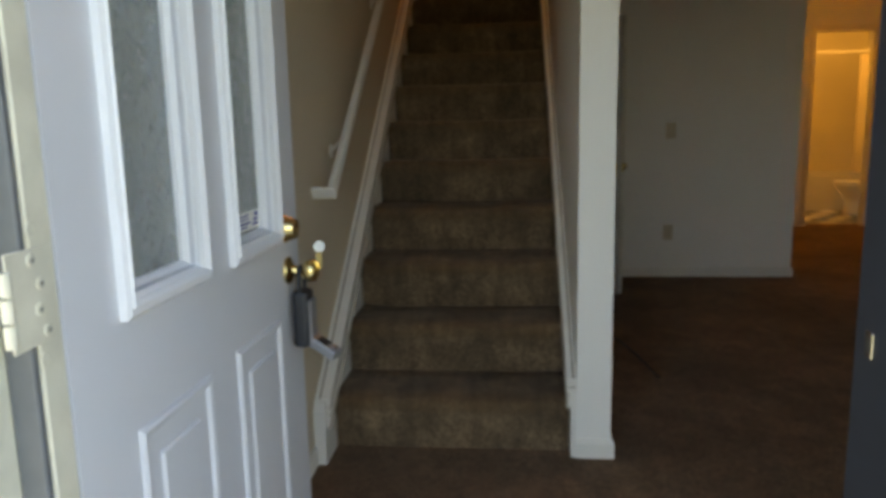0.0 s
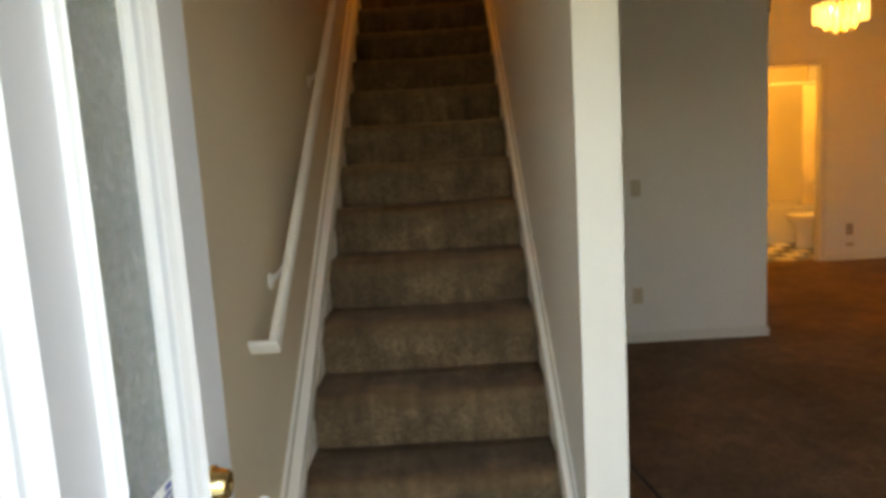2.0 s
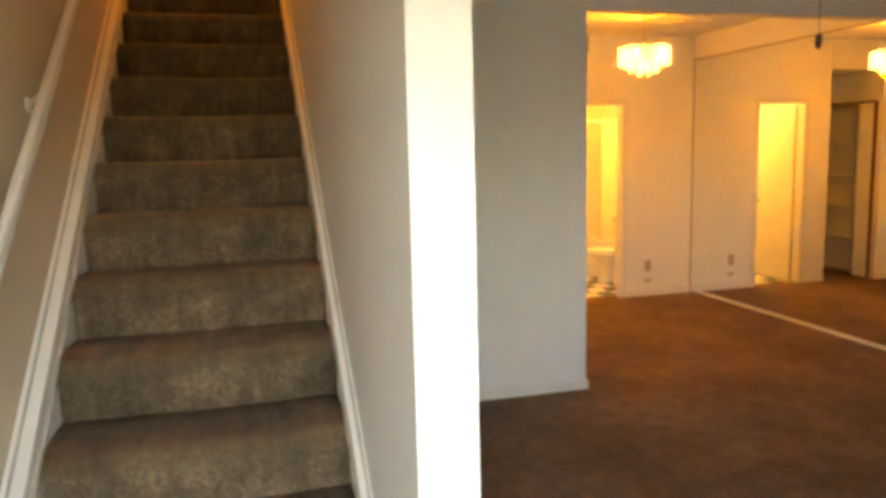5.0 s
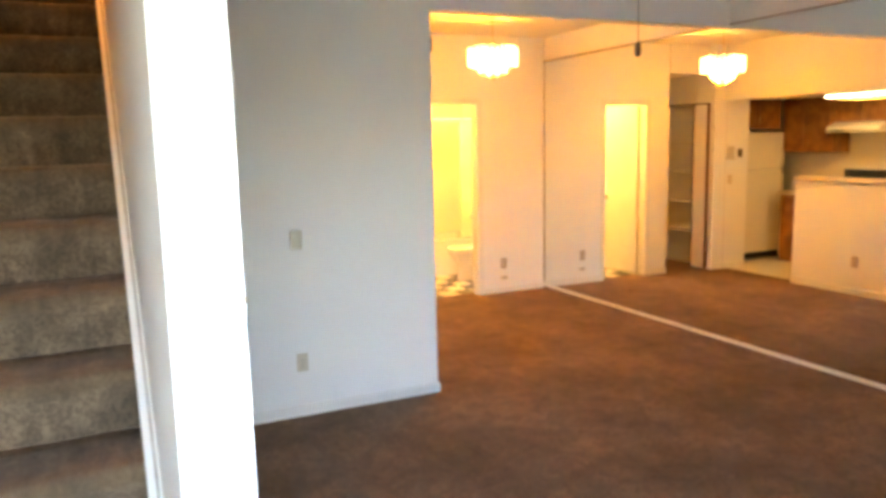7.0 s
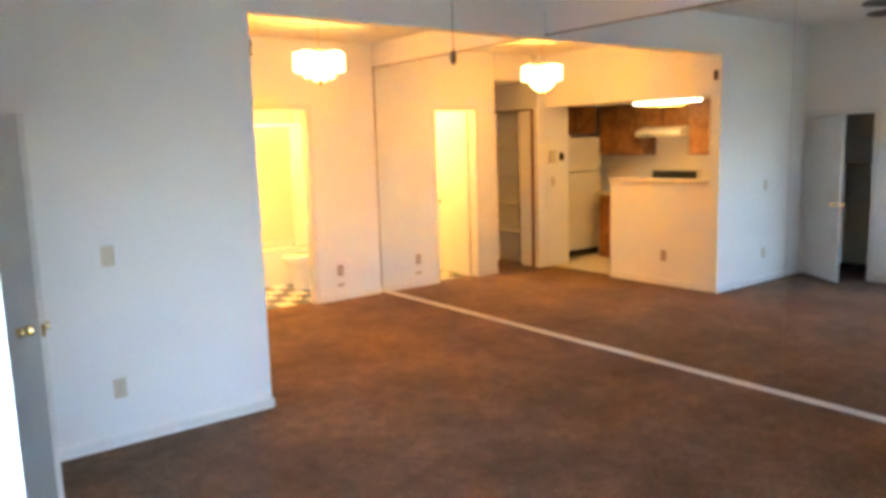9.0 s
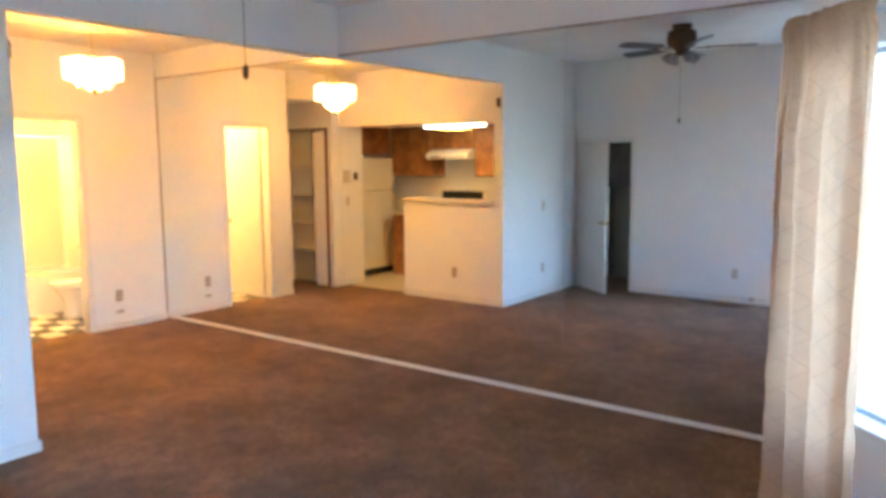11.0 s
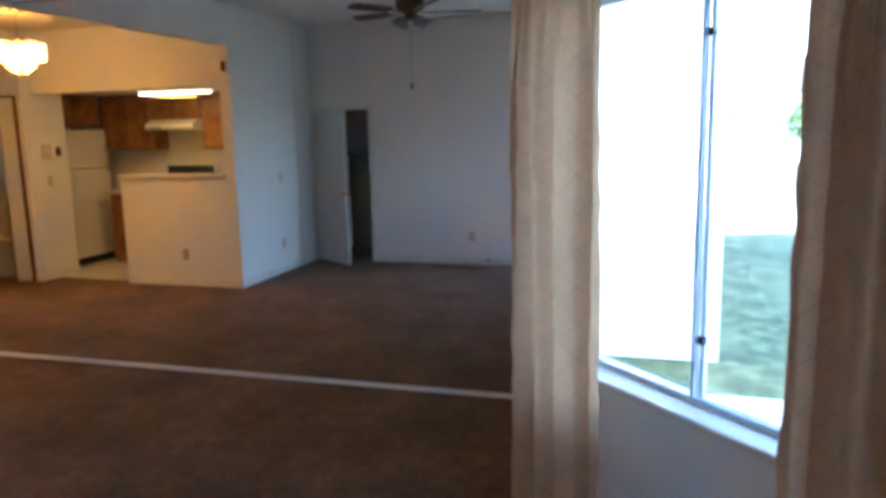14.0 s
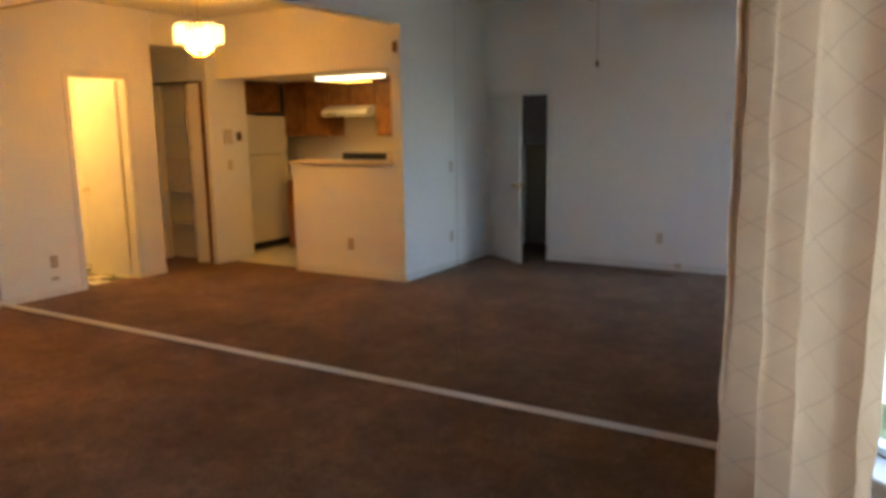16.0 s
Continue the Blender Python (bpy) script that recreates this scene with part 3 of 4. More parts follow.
for side in (1, -1):
    m = Matrix.Translation((0.0 if side > 0 else -LT, 0.795, 0.934)) @ Matrix.Rotation(side * math.pi / 2, 4, "Y")
    dead = part("deadbolt", lathe([(0.033, 0), (0.033, 0.006), (0.028, 0.010), (0.025, 0.026), (0.022, 0.031), (0.008, 0.032), (0.008, 0.030)], m), M_BRASS, door, "polished brass deadbolt", True)
    m = Matrix.Translation((0.0 if side > 0 else -LT, 0.806, 0.830)) @ Matrix.Rotation(side * math.pi / 2, 4, "Y")
    part("door_knob", lathe([(0.033, 0), (0.033, 0.005), (0.026, 0.010), (0.013, 0.014), (0.012, 0.034), (0.018, 0.040), (0.026, 0.050), (0.028, 0.060), (0.025, 0.070), (0.016, 0.076), (0.006, 0.077)], m), M_BRASS, door, "polished brass door knob", True)
key = thing("key", door.matrix_world @ Matrix.Translation((0.076, 0.806, 0.845)), "brass key with a round white tag in the lock", "key")
part("blade", box(-0.004, -0.001, -0.012, 0.012, 0.001, 0.03, 0.0005), M_BRASS, key)
part("tag", lathe([(0.0125, -0.0015), (0.014, 0.0), (0.0125, 0.0015)], Matrix.Translation((0.006, 0, 0.044)) @ Matrix.Rotation(math.radians(80), 4, "X")), M_CHALK, key, "round white plastic tag")
lock = thing("lock_box", door.matrix_world @ Matrix.Translation((0.036, 0.800, 0.70)), "dark blue realtor lock box hanging from the door knob, tray open", "lock box")
b = bmesh.new()
for k in range(13):
    a0, a1 = math.pi * (k / 13) , math.pi * ((k + 1) / 13)
    tube((0, 0.022 * math.cos(a0), 0.115 + 0.026 * math.sin(a0)), (0, 0.022 * math.cos(a1), 0.115 + 0.026 * math.sin(a1)), 0.0055, bm=b, seg=8)
for s in (-1, 1):
    tube((0, s * 0.022, 0.06), (0, s * 0.022, 0.115), 0.0055, bm=b, seg=8)
part("shackle", b, M_BLACK, lock, "black coated shackle")
part("body", box(-0.020, -0.029, -0.055, 0.020, 0.029, 0.085, 0.013, seg=3), M_BLACK, lock, "dark rubber-covered body", True)
M_ZINC = mat("bright_zinc", (0.52, 0.54, 0.57), 0.28, 0.8, vary=0.06, scale=30)
part("cover_plate", box(0.019, -0.023, -0.050, 0.027, 0.023, 0.062, 0.003), M_ZINC, lock, "bright zinc inner face")
tray = box(-0.012, -0.021, -0.004, 0.012, 0.021, 0.076, 0.004)
tray = part("key_tray", tray, M_ZINC, lock, "bright steel key tray swung out")
tray.matrix_local = pose(0.020, 0.0, -0.040, 0, 118, -14)
part("tray_recess", box(-0.0132, -0.015, 0.014, -0.0118, 0.015, 0.044), M_SLOT, tray, "dark key pocket")
part("tray_catch", box(-0.0165, -0.010, 0.050, -0.0118, 0.010, 0.068, 0.002), M_STEEL, tray, "steel catch")

M_CHANNEL = mat("grey_channel", (0.16, 0.17, 0.18), 0.5, 0.2, vary=0.1, scale=20)
# ---- front door frame, outside ----
fr = setting(thing("door_frame", Matrix.Identity(4), "cream door frame", "door frame"), "cream painted outer door frame with brick mould", "door frame")
for x0, x1, nm in ((-0.985, -0.943, "jamb"), (0.075, 0.117, "jamb")):
    part(nm, box(x0, -1.775, -0.02, x1, -1.598, 2.05, 0.003), M_CREAM, fr)
part("head_jamb", box(-0.985, -1.775, 2.05, 0.117, -1.598, 2.09, 0.003), M_CREAM, fr)
part("stop", box(-0.943, -1.70, -0.02, -0.9035, -1.6555, 2.05, 0.002), M_CREAM, fr)
part("screen_channel", box(-0.942, -1.712, -0.02, -0.907, -1.701, 2.05, 0.002), M_CHANNEL, fr, "dark grey metal channel")
part("weatherstrip", box(0.062, -1.73, -0.02, 0.0755, -1.602, 2.05, 0.003), M_BLACK, fr, "dark weatherstrip")
part("strike_plate", box(0.0595, -1.650, 0.915, 0.0625, -1.632, 0.945, 0.001), M_STEEL, fr, "steel strike plate")
for x0, x1 in ((-1.075, -0.983), (0.115, 0.207)):
    part("brick_mould", box(x0, -1.80, -0.15, x1, -1.752, 2.18, 0.008), M_CREAM, fr)
part("brick_mould", box(-1.075, -1.80, 2.09, 0.207, -1.752, 2.18, 0.008), M_CREAM, fr)
part("threshold", box(-0.95, -1.79, -0.03, 0.08, -1.595, 0.012, 0.006), M_ALU, fr, "worn metal threshold")
part("casing", box(-0.99, -1.598, 0.0, -0.952, -1.58, 2.11, 0.004), M_TRIM, fr)
part("casing", box(0.09, -1.598, 0.0, 0.15, -1.58, 2.11, 0.004), M_TRIM, fr)
part("casing", box(-0.99, -1.598, 2.05, 0.15, -1.58, 2.11, 0.004), M_TRIM, fr)

# old screen-door hinge, painted over
hg = thing("screen_door_hinge", Matrix.Translation((-0.9035, -1.708, 1.0)), "cream painted steel hinge plate with four screws on the door frame", "hinge")
part("plate", box(0.0, -0.040, -0.058, 0.003, 0.034, 0.058, 0.0012), M_CREAM, hg)
for y, z in ((0.004, 0.044), (0.017, 0.014), (0.011, -0.016), (0.022, -0.044)):
    sc = part("screw", lathe([(0.0085, 0), (0.008, 0.0015), (0.005, 0.0022)], Matrix.Translation((0.003, y, z)) @ Matrix.Rotation(math.pi / 2, 4, "Y"), 14), M_CREAM, hg)
    part("slot", box(0.0050, y - 0.004, z - 0.0007, 0.0056, y + 0.004, z + 0.0007), M_SLOT, sc)
    part("slot", box(0.0050, y - 0.0007, z - 0.004, 0.0056, y + 0.0007, z + 0.004), M_SLOT, sc)
for z in (0.025, -0.005, -0.035):
    part("knuckle", tube((0.002, -0.042, z - 0.013), (0.002, -0.042, z + 0.013), 0.007), M_CREAM, hg)
for z in (0.078, -0.080):
    part("screw_plug", lathe([(0.010, 0), (0.010, 0.001), (0.008, 0.0018), (0.002, 0.001)], Matrix.Translation((0.0, 0.014, z)) @ Matrix.Rotation(math.pi / 2, 4, "Y"), 16), M_CREAM, hg)

# ---- mirrors ----
mir = thing("wall_mirror_sheet", Matrix.Identity(4), "wall of tall frameless mirror sheets from floor track to trim", "mirror")
for y0, y1 in ((BAY_B[1] + 0.02, 1.05), (1.0515, 3.10), (3.1015, YF - 0.012)):
    part("sheet", box(XM, y0, 0.040, XM + 0.005, y1, 2.492), M_MIRROR, mir, "silvered mirror sheet")
part("seam", box(XM + 0.0012, 1.0498, 0.04, XM + 0.0045, 1.0517, 2.492), M_DARKLINE, mir, "dark seam between sheets")
part("seam", box(XM + 0.0012, 3.0998, 0.04, XM + 0.0045, 3.1017, 2.492), M_DARKLINE, mir, "dark seam between sheets")
part("bottom_track", box(XM - 0.010, BAY_B[1] + 0.02, 0.016, XM + 0.004, YF - 0.003, 0.046, 0.003), M_TRIM, mir, "white bottom track")
part("carpet_turn_up", box(XM - 0.011, BAY_B[1] + 0.02, -0.002, XM + 0.004, YF - 0.003, 0.018, 0.004), M_CARPET, mir, "carpet pile packed under the track")
part("top_trim", box(XM - 0.008, BAY_B[1] + 0.02, 2.492, XM + 0.005, YF - 0.003, 2.504, 0.002), M_DARKLINE, mir, "narrow brown top trim")
part("side_trim", box(XM - 0.006, YF - 0.012, 0.023, XM + 0.005, YF - 0.003, 2.492), M_DARKLINE, mir, "thin dark side trim")

# ---- window in the angled wall; local x runs along the wall, y outwards ----
WM = Matrix.Translation((*BAY_A, 0)) @ Matrix.Rotation(math.radians(45), 4, "Z")
win = thing("window_1", WM, "aluminium sliding window", "window")
setting(win, "grey aluminium sliding window in the angled wall", "window")
wx0, wz0, wx1, wz1 = WIN


def wbox(x0, y0, z0, x1, y1, z1, bevel=0.0):
    """Box in the window's own axes: y counts outwards from the inner wall face."""
    return box(x0, -y1, z0, x1, -y0, z1, bevel)


part("window_sill", wbox(wx0 - 0.03, -0.015, wz0 - 0.022, wx1 + 0.03, 0.085, wz0 + 0.004, 0.004), M_TRIM, win, "white painted sill")
fw = 0.022
# stile paler than the frame: window glare put into its colour
M_GLARE = mat("glare_aluminium", (0.84, 0.87, 0.90), 0.4, vary=0.04, scale=20)
for x0, z0, x1, z1 in ((wx0, wz0 + 0.004, wx1, wz0 + fw), (wx0, wz1 - fw, wx1, wz1), (wx0, wz0, wx0 + fw, wz1), (wx1 - fw, wz0, wx1, wz1)):
    part("window_frame", wbox(x0, 0.09, z0, x1, 0.135, z1, 0.002), M_ALU, win)
mx = 0.650
part("mullion", wbox(mx + 0.002, 0.088, wz0 + fw, mx + 0.016, 0.112, wz1 - fw, 0.002), M_ALU, win)
part("sash_stile", wbox(mx - 0.014, 0.113, wz0 + fw, mx + 0.004, 0.13, wz1 - fw, 0.002), M_GLARE, win)
for z in (0.95, 1.86):
    part("latch", wbox(mx - 0.026, 0.092, z - 0.012, mx - 0.006, 0.113, z + 0.012, 0.003), M_BLACK, win, "dark window latch")
for x0, x1, y in ((wx0 + fw, mx, 0.120), (mx, wx1 - fw, 0.100)):
    g = part("pane", wbox(x0, y, wz0 + fw, x1, y + 0.004, wz1 - fw), M_GLASS, win)
    g.visible_shadow = False

# ---- curtains and rod ----
rod = thing("curtain_rod", WM @ Matrix.Translation((0, 0.10, 2.075)), "slim metal curtain rod above the window", "curtain rod")
part("rod", tube((-0.18, 0.075, 0), (1.215, 0.075, 0), 0.008), M_ALU, rod)
for x in (0.05, 1.13):
    part("bracket", box(x - 0.008, -0.10, -0.012, x + 0.008, 0.075, 0.012, 0.002), M_ALU, rod)


def curtain(x0, x1, seed, flare0, flare1, laps, folds, label):
    """A gathered cloth panel with a rod pocket; folds are (place across, depth) and soften towards the hem."""
    rnd = random.Random(seed)
    top, hem, nx, nz = 2.118, 0.04, 220, 70
    fine = [(17 + 2 * rnd.random(), rnd.random() * 6), (29 + 3 * rnd.random(), rnd.random() * 6)]

    def depth(s):
        for (a, d0), (c, d1) in zip(folds, folds[1:]):
            if s <= c:
                q = min(1.0, max(0.0, (s - a) / (c - a)))
                return d0 + (d1 - d0) * q * q * (3 - 2 * q)
        return folds[-1][1]
    verts, uvs = [], []
    for j in range(nz + 1):
        f = j / nz
        z = top + (hem - top) * f
        left, right = x0 - flare0 * f, x1 + flare1 * f
        pocket = max(0.0, 1 - f / 0.045)
        hang = min(1.0, 0.25 + f * 4)
        for i in range(nx + 1):
            s = i / nx
            g = s + 0.014 * math.sin(3.2 * f + 2.5 * s + seed) * math.sin(math.pi * s)
            d = 1.25 * depth(g) * hang * (1 - 0.15 * f)
            d += 0.004 * math.sin(23 * s + 31 * f + 4 * math.sin(9 * f + 5 * s)) * math.sin(13 * f + 17 * s * s + seed) * min(1, f * 4)
            d += 0.006 * (1 - min(1, f * 3)) * math.sin(2 * math.pi * fine[0][0] * s + fine[0][1]) + 0.003 * (1 - min(1, f * 5)) * math.sin(2 * math.pi * fine[1][0] * s + fine[1][1])
            d += 0.012 * math.sin(math.pi * min(1.0, f / 0.045)) if f < 0.045 else 0.0
            ruffle = 0.0022 * math.sin(47 * f + 2 * math.sin(19 * f)) * max(0.0, 1 - 12 * min(s, 1 - s))
            lap = 2 * math.pi * laps * g + 0.6 + 0.5 * math.sin(2.1 * f + seed)
            over = min(1.0, f * 5) * (0.75 + 0.25 * math.sin(5 * s + seed))
            verts.append((left + (right - left) * s + 0.027 * over * math.sin(lap) + ruffle, 0.204 + d + 0.022 * over * math.cos(lap) + ruffle - 0.006 * pocket, z + 0.006 * math.sin(11 * s + seed) * f))
            uvs.append((s * (x1 - x0) * 1.25, z))
    faces = [(j * (nx + 1) + i, j * (nx + 1) + i + 1, (j + 1) * (nx + 1) + i + 1, (j + 1) * (nx + 1) + i) for j in range(nz) for i in range(nx)]
    me = bpy.data.meshes.new("curtain")
    me.from_pydata(verts, [], faces)
    layer = me.uv_layers.new(name="UVMap")
    for loop in me.loops:
        layer.data[loop.index].uv = uvs[loop.vertex_index]
    for p in me.polygons:
        p.use_smooth = True
    me.materials.append(M_CURTAIN)
    ob = new("curtain", me)
    ob.matrix_world = WM
    return tagged(ob, label, "curtain", "window curtains")


curtain(0.774, 1.195, 3, 0.015, 0.02, 4, ((0.0, -0.03), (0.10, -0.01), (0.18, 0.028), (0.30, 0.034), (0.42, 0.024), (0.49, 0.052), (0.54, -0.006), (0.60, -0.022), (0.66, 0.012), (0.71, -0.030), (0.84, 0.046), (0.92, 0.036), (1.0, -0.016)),
        "beige gathered curtain with a fine diamond trellis beside the mirror")
curtain(-0.165, 0.095, 8, 0.0, 0.03, 3, ((0.0, -0.02), (0.15, 0.03), (0.32, -0.02), (0.50, 0.036), (0.64, 0.028), (0.75, -0.018), (0.90, 0.03), (1.0, -0.01)),
        "beige gathered curtain with a fine diamond trellis near the entry")


# ---- outlets and switches ----
M_TANPLATE = mat("tan_plastic", (0.40, 0.29, 0.20), 0.4, vary=0.04)


def plate(name, m, label, kind, cover=None):
    """Wall plate in the XZ plane, facing -Y."""
    t = thing(name, m, label, kind, "wall plates")
    part("cover_plate", box(-0.035, -0.006, -0.057, 0.035, 0.0, 0.057, 0.003), cover or M_OUTLET, t)
    if kind == "outlet":
        for z in (-0.02, 0.02):
            face = part("socket", box(-0.016, -0.009, z - 0.014, 0.016, -0.005, z + 0.014, 0.003), M_OUTLET, t)
            for x in (-0.006, 0.006):
                part("slot", box(x - 0.0012, -0.0096, z - 0.005, x + 0.0012, -0.0088, z + 0.005), M_SLOT, face)
    else:
        part("toggle", box(-0.005, -0.016, -0.010, 0.005, -0.005, 0.012, 0.002), M_OUTLET, t)
    part("screw", lathe([(0.003, 0), (0.002, 0.001)], Matrix.Translation((0, -0.006, 0)) @ Matrix.Rotation(math.pi / 2, 4, "X"), 8), M_STEEL, t)
    return t


EAST, NORTH = Matrix.Rotation(math.pi / 2, 4, "Z"), Matrix.Identity(4)
plate("outlet", Matrix.Translation((0.825, YW, 0.338)), "ivory plastic duplex outlet on white wall", "outlet")
plate("light_switch", Matrix.Translation((0.823, YW, 1.095)), "ivory plastic light switch on white wall", "switch")
plate("outlet", Matrix.Translation((3.732, YF, 0.325)), "tan plastic duplex outlet on dining wall", "outlet", M_TANPLATE)
plate("outlet", Matrix.Translation((0.0, 1.06, 0.331)) @ EAST, "ivory plastic duplex outlet on stair wall", "outlet")
plate("outlet", Matrix.Translation((XR, 3.768, 0.338)) @ EAST, "tan plastic duplex outlet on the bar wall", "outlet", M_TANPLATE)
plate("light_switch", Matrix.Translation((1.60, 5.6, 1.12)), "ivory plastic light switch below the telephone", "switch")
jack = thing("phone_jack", Matrix.Translation((3.735, YF, 0.165)), "small dark phone jack near the baseboard", "phone jack")
part("cover_plate", box(-0.045, -0.006, -0.018, 0.045, 0, 0.018, 0.003), M_OUTLET, jack)
part("port", box(-0.008, -0.008, -0.008, 0.008, -0.005, 0.008), M_SLOT, jack)
jack = thing("phone_jack", Matrix.Translation((0.0, 0.86, 0.05)) @ EAST, "small pale phone jack at the baseboard", "phone jack")
part("cover_plate", box(-0.035, -0.026, -0.02, 0.035, 0, 0.03, 0.004), M_OUTLET, jack)
part("port", box(-0.008, -0.028, -0.008, 0.008, -0.025, 0.008), M_SLOT, jack)
hook = thing("door_chime", Matrix.Translation((XR, YW + 0.055, 2.27)) @ EAST, "small dark wall sensor near the wall's edge", "sensor")
part("case", box(-0.022, -0.028, -0.05, 0.022, 0, 0.05, 0.006), M_BRONZE, hook)
part("lens", lathe([(0.012, 0), (0.010, 0.006), (0.003, 0.009)], Matrix.Translation((0, -0.028, 0.02)) @ Matrix.Rotation(math.pi / 2, 4, "X"), 12), M_SLOT, hook)

# ---- closet door under the stairs ----
LX, LY = 0.385, 2.468
ang = math.degrees(math.atan2(LX, 3.03 - LY))
cd = thing("door_2", pose(0.004, 3.03, 0.012, 0, 0, -180 + ang + 90), "plain white closet door standing ajar", "door")
setting(cd, "plain white flush closet door standing ajar", "door")
cl = math.hypot(LX - 0.004, 3.03 - LY)
M_FLUSH = mat("greyed_door_paint", (0.70, 0.685, 0.64), 0.5, vary=0.04, scale=4, grain=0.0005, grain_scale=60)
part("leaf", box(-0.0, -0.017, 0.0, cl, 0.017, 1.83, 0.002), M_FLUSH, cd)
for s in (-1, 1):
    part("door_knob", lathe([(0.028, 0), (0.028, 0.005), (0.010, 0.009), (0.010, 0.03), (0.024, 0.042), (0.024, 0.056), (0.012, 0.062)], Matrix.Translation((cl - 0.06, s * 0.017, 0.86)) @ Matrix.Rotation(-s * math.pi / 2, 4, "X"), 18), M_BRASS, cd, "brass door knob", True)
part("latch_plate", box(cl - 0.001, -0.011, 0.83, cl + 0.0015, 0.011, 0.89), M_BRASS, cd)
dfr = setting(thing("door_casing", Matrix.Identity(4), "casing", "trim"), "white painted casing of the closet doorway", "trim")
part("casing", box(0.0, 2.275, 0.0, 0.012, 2.331, 1.91, 0.003), M_TRIM, dfr)
part("casing", box(0.0, 3.032, 0.0, 0.012, 3.085, 1.91, 0.003), M_TRIM, dfr)
part("casing", box(0.0, 2.275, 1.857, 0.0125, 3.085, 1.91, 0.003), M_TRIM, dfr)

# dark plate stands in for the shade under the stairs in the closet
so = part("wall_closet_shade", box(-0.1185, 2.334, 1.30, -0.108, 3.029, 1.853), mat("closet_shade", (0.13, 0.12, 0.11), 0.8, vary=0.15, scale=8))
setting(so, "dark board added for the shade inside the closet", "wall")

# ---- cable on the carpet ----
cu = bpy.data.curves.new("cable", "CURVE")
cu.dimensions, cu.bevel_depth, cu.bevel_resolution = "3D", 0.005, 2
sp = cu.splines.new("BEZIER")
pts = [(0.016, 1.62, 0.006), (0.18, 1.50, 0.006), (0.26, 1.27, 0.006), (0.30, 1.03, 0.006), (0.328, 0.82, 0.008)]
sp.bezier_points.add(len(pts) - 1)
for p, q in zip(sp.bezier_points, pts):
    p.co, p.handle_left_type, p.handle_right_type = q, "AUTO", "AUTO"
cu.materials.append(M_BLACK)
tagged(new("cable", cu), "thin dark coaxial cable lying loose on the carpet", "cable")

# ---- chandelier ----
M_DROP = glow("lit_crystal", (1.0, 0.56, 0.16), 0.20)
M_BULB = glow("lit_bulb", (1.0, 0.62, 0.22), 1.2)
ch = thing("chandelier", Matrix.Translation((2.93, 4.46, 2.745)), "lit crystal chandelier with two tiers of hanging prisms", "chandelier")
part("canopy", lathe([(0.065, 0), (0.06, -0.015), (0.02, -0.035), (0.006, -0.04)]), M_BRASS, ch, smooth=True)
part("chain", tube((0, 0, -0.04), (0, 0, -0.275), 0.004, seg=8), M_BRASS, ch)
part("hub", lathe([(0.01, -0.265), (0.03, -0.285), (0.035, -0.305), (0.012, -0.345), (0.012, -0.495), (0.03, -0.525), (0.006, -0.565)]), M_BRASS, ch, smooth=True)
for r, z in ((0.205, -0.32), (0.12, -0.375)):
    b = bmesh.new()
    for k in range(32):
        a, c = 2 * math.pi * k / 32, 2 * math.pi * (k + 1) / 32
        tube((r * math.cos(a), r * math.sin(a), z), (r * math.cos(c), r * math.sin(c), z), 0.005, seg=6, bm=b)
    part("ring", b, M_BRASS, ch)


def prism(h, r):
    b = bmesh.new()
    bmesh.ops.create_cone(b, cap_ends=True, segments=6, radius1=r, radius2=r * 0.9, depth=h * 0.8, matrix=Matrix.Translation((0, 0, -h * 0.4)))
    tip = bmesh.ops.create_cone(b, cap_ends=False, segments=6, radius1=0.0005, radius2=r, depth=h * 0.2, matrix=Matrix.Translation((0, 0, -h * 0.9)))
    return b


def prisms(radius, z, count, h, r):
    one = None
    for k in range(count):
        a = 2 * math.pi * k / count
        if one is None:
            one = part("prism", prism(h, r), M_DROP, ch)
            ob = one
        else:
            ob = one.copy()
            scene.collection.objects.link(ob)
        ob.location = (radius * math.cos(a), radius * math.sin(a), z + 0.008 * math.sin(5 * a + radius * 40))


prisms(0.205, -0.30, 30, 0.165, 0.0135)
prisms(0.12, -0.365, 18, 0.15, 0.011)
prisms(0.05, -0.425, 8, 0.12, 0.010)
for k in range(5):
    a = 2 * math.pi * k / 5
    part("bulb", lathe([(0.006, 0.0), (0.014, 0.015), (0.018, 0.035), (0.012, 0.055), (0.003, 0.07)], Matrix.Translation((0.18 * math.cos(a), 0.18 * math.sin(a), -0.395))), M_BULB, ch, smooth=True)

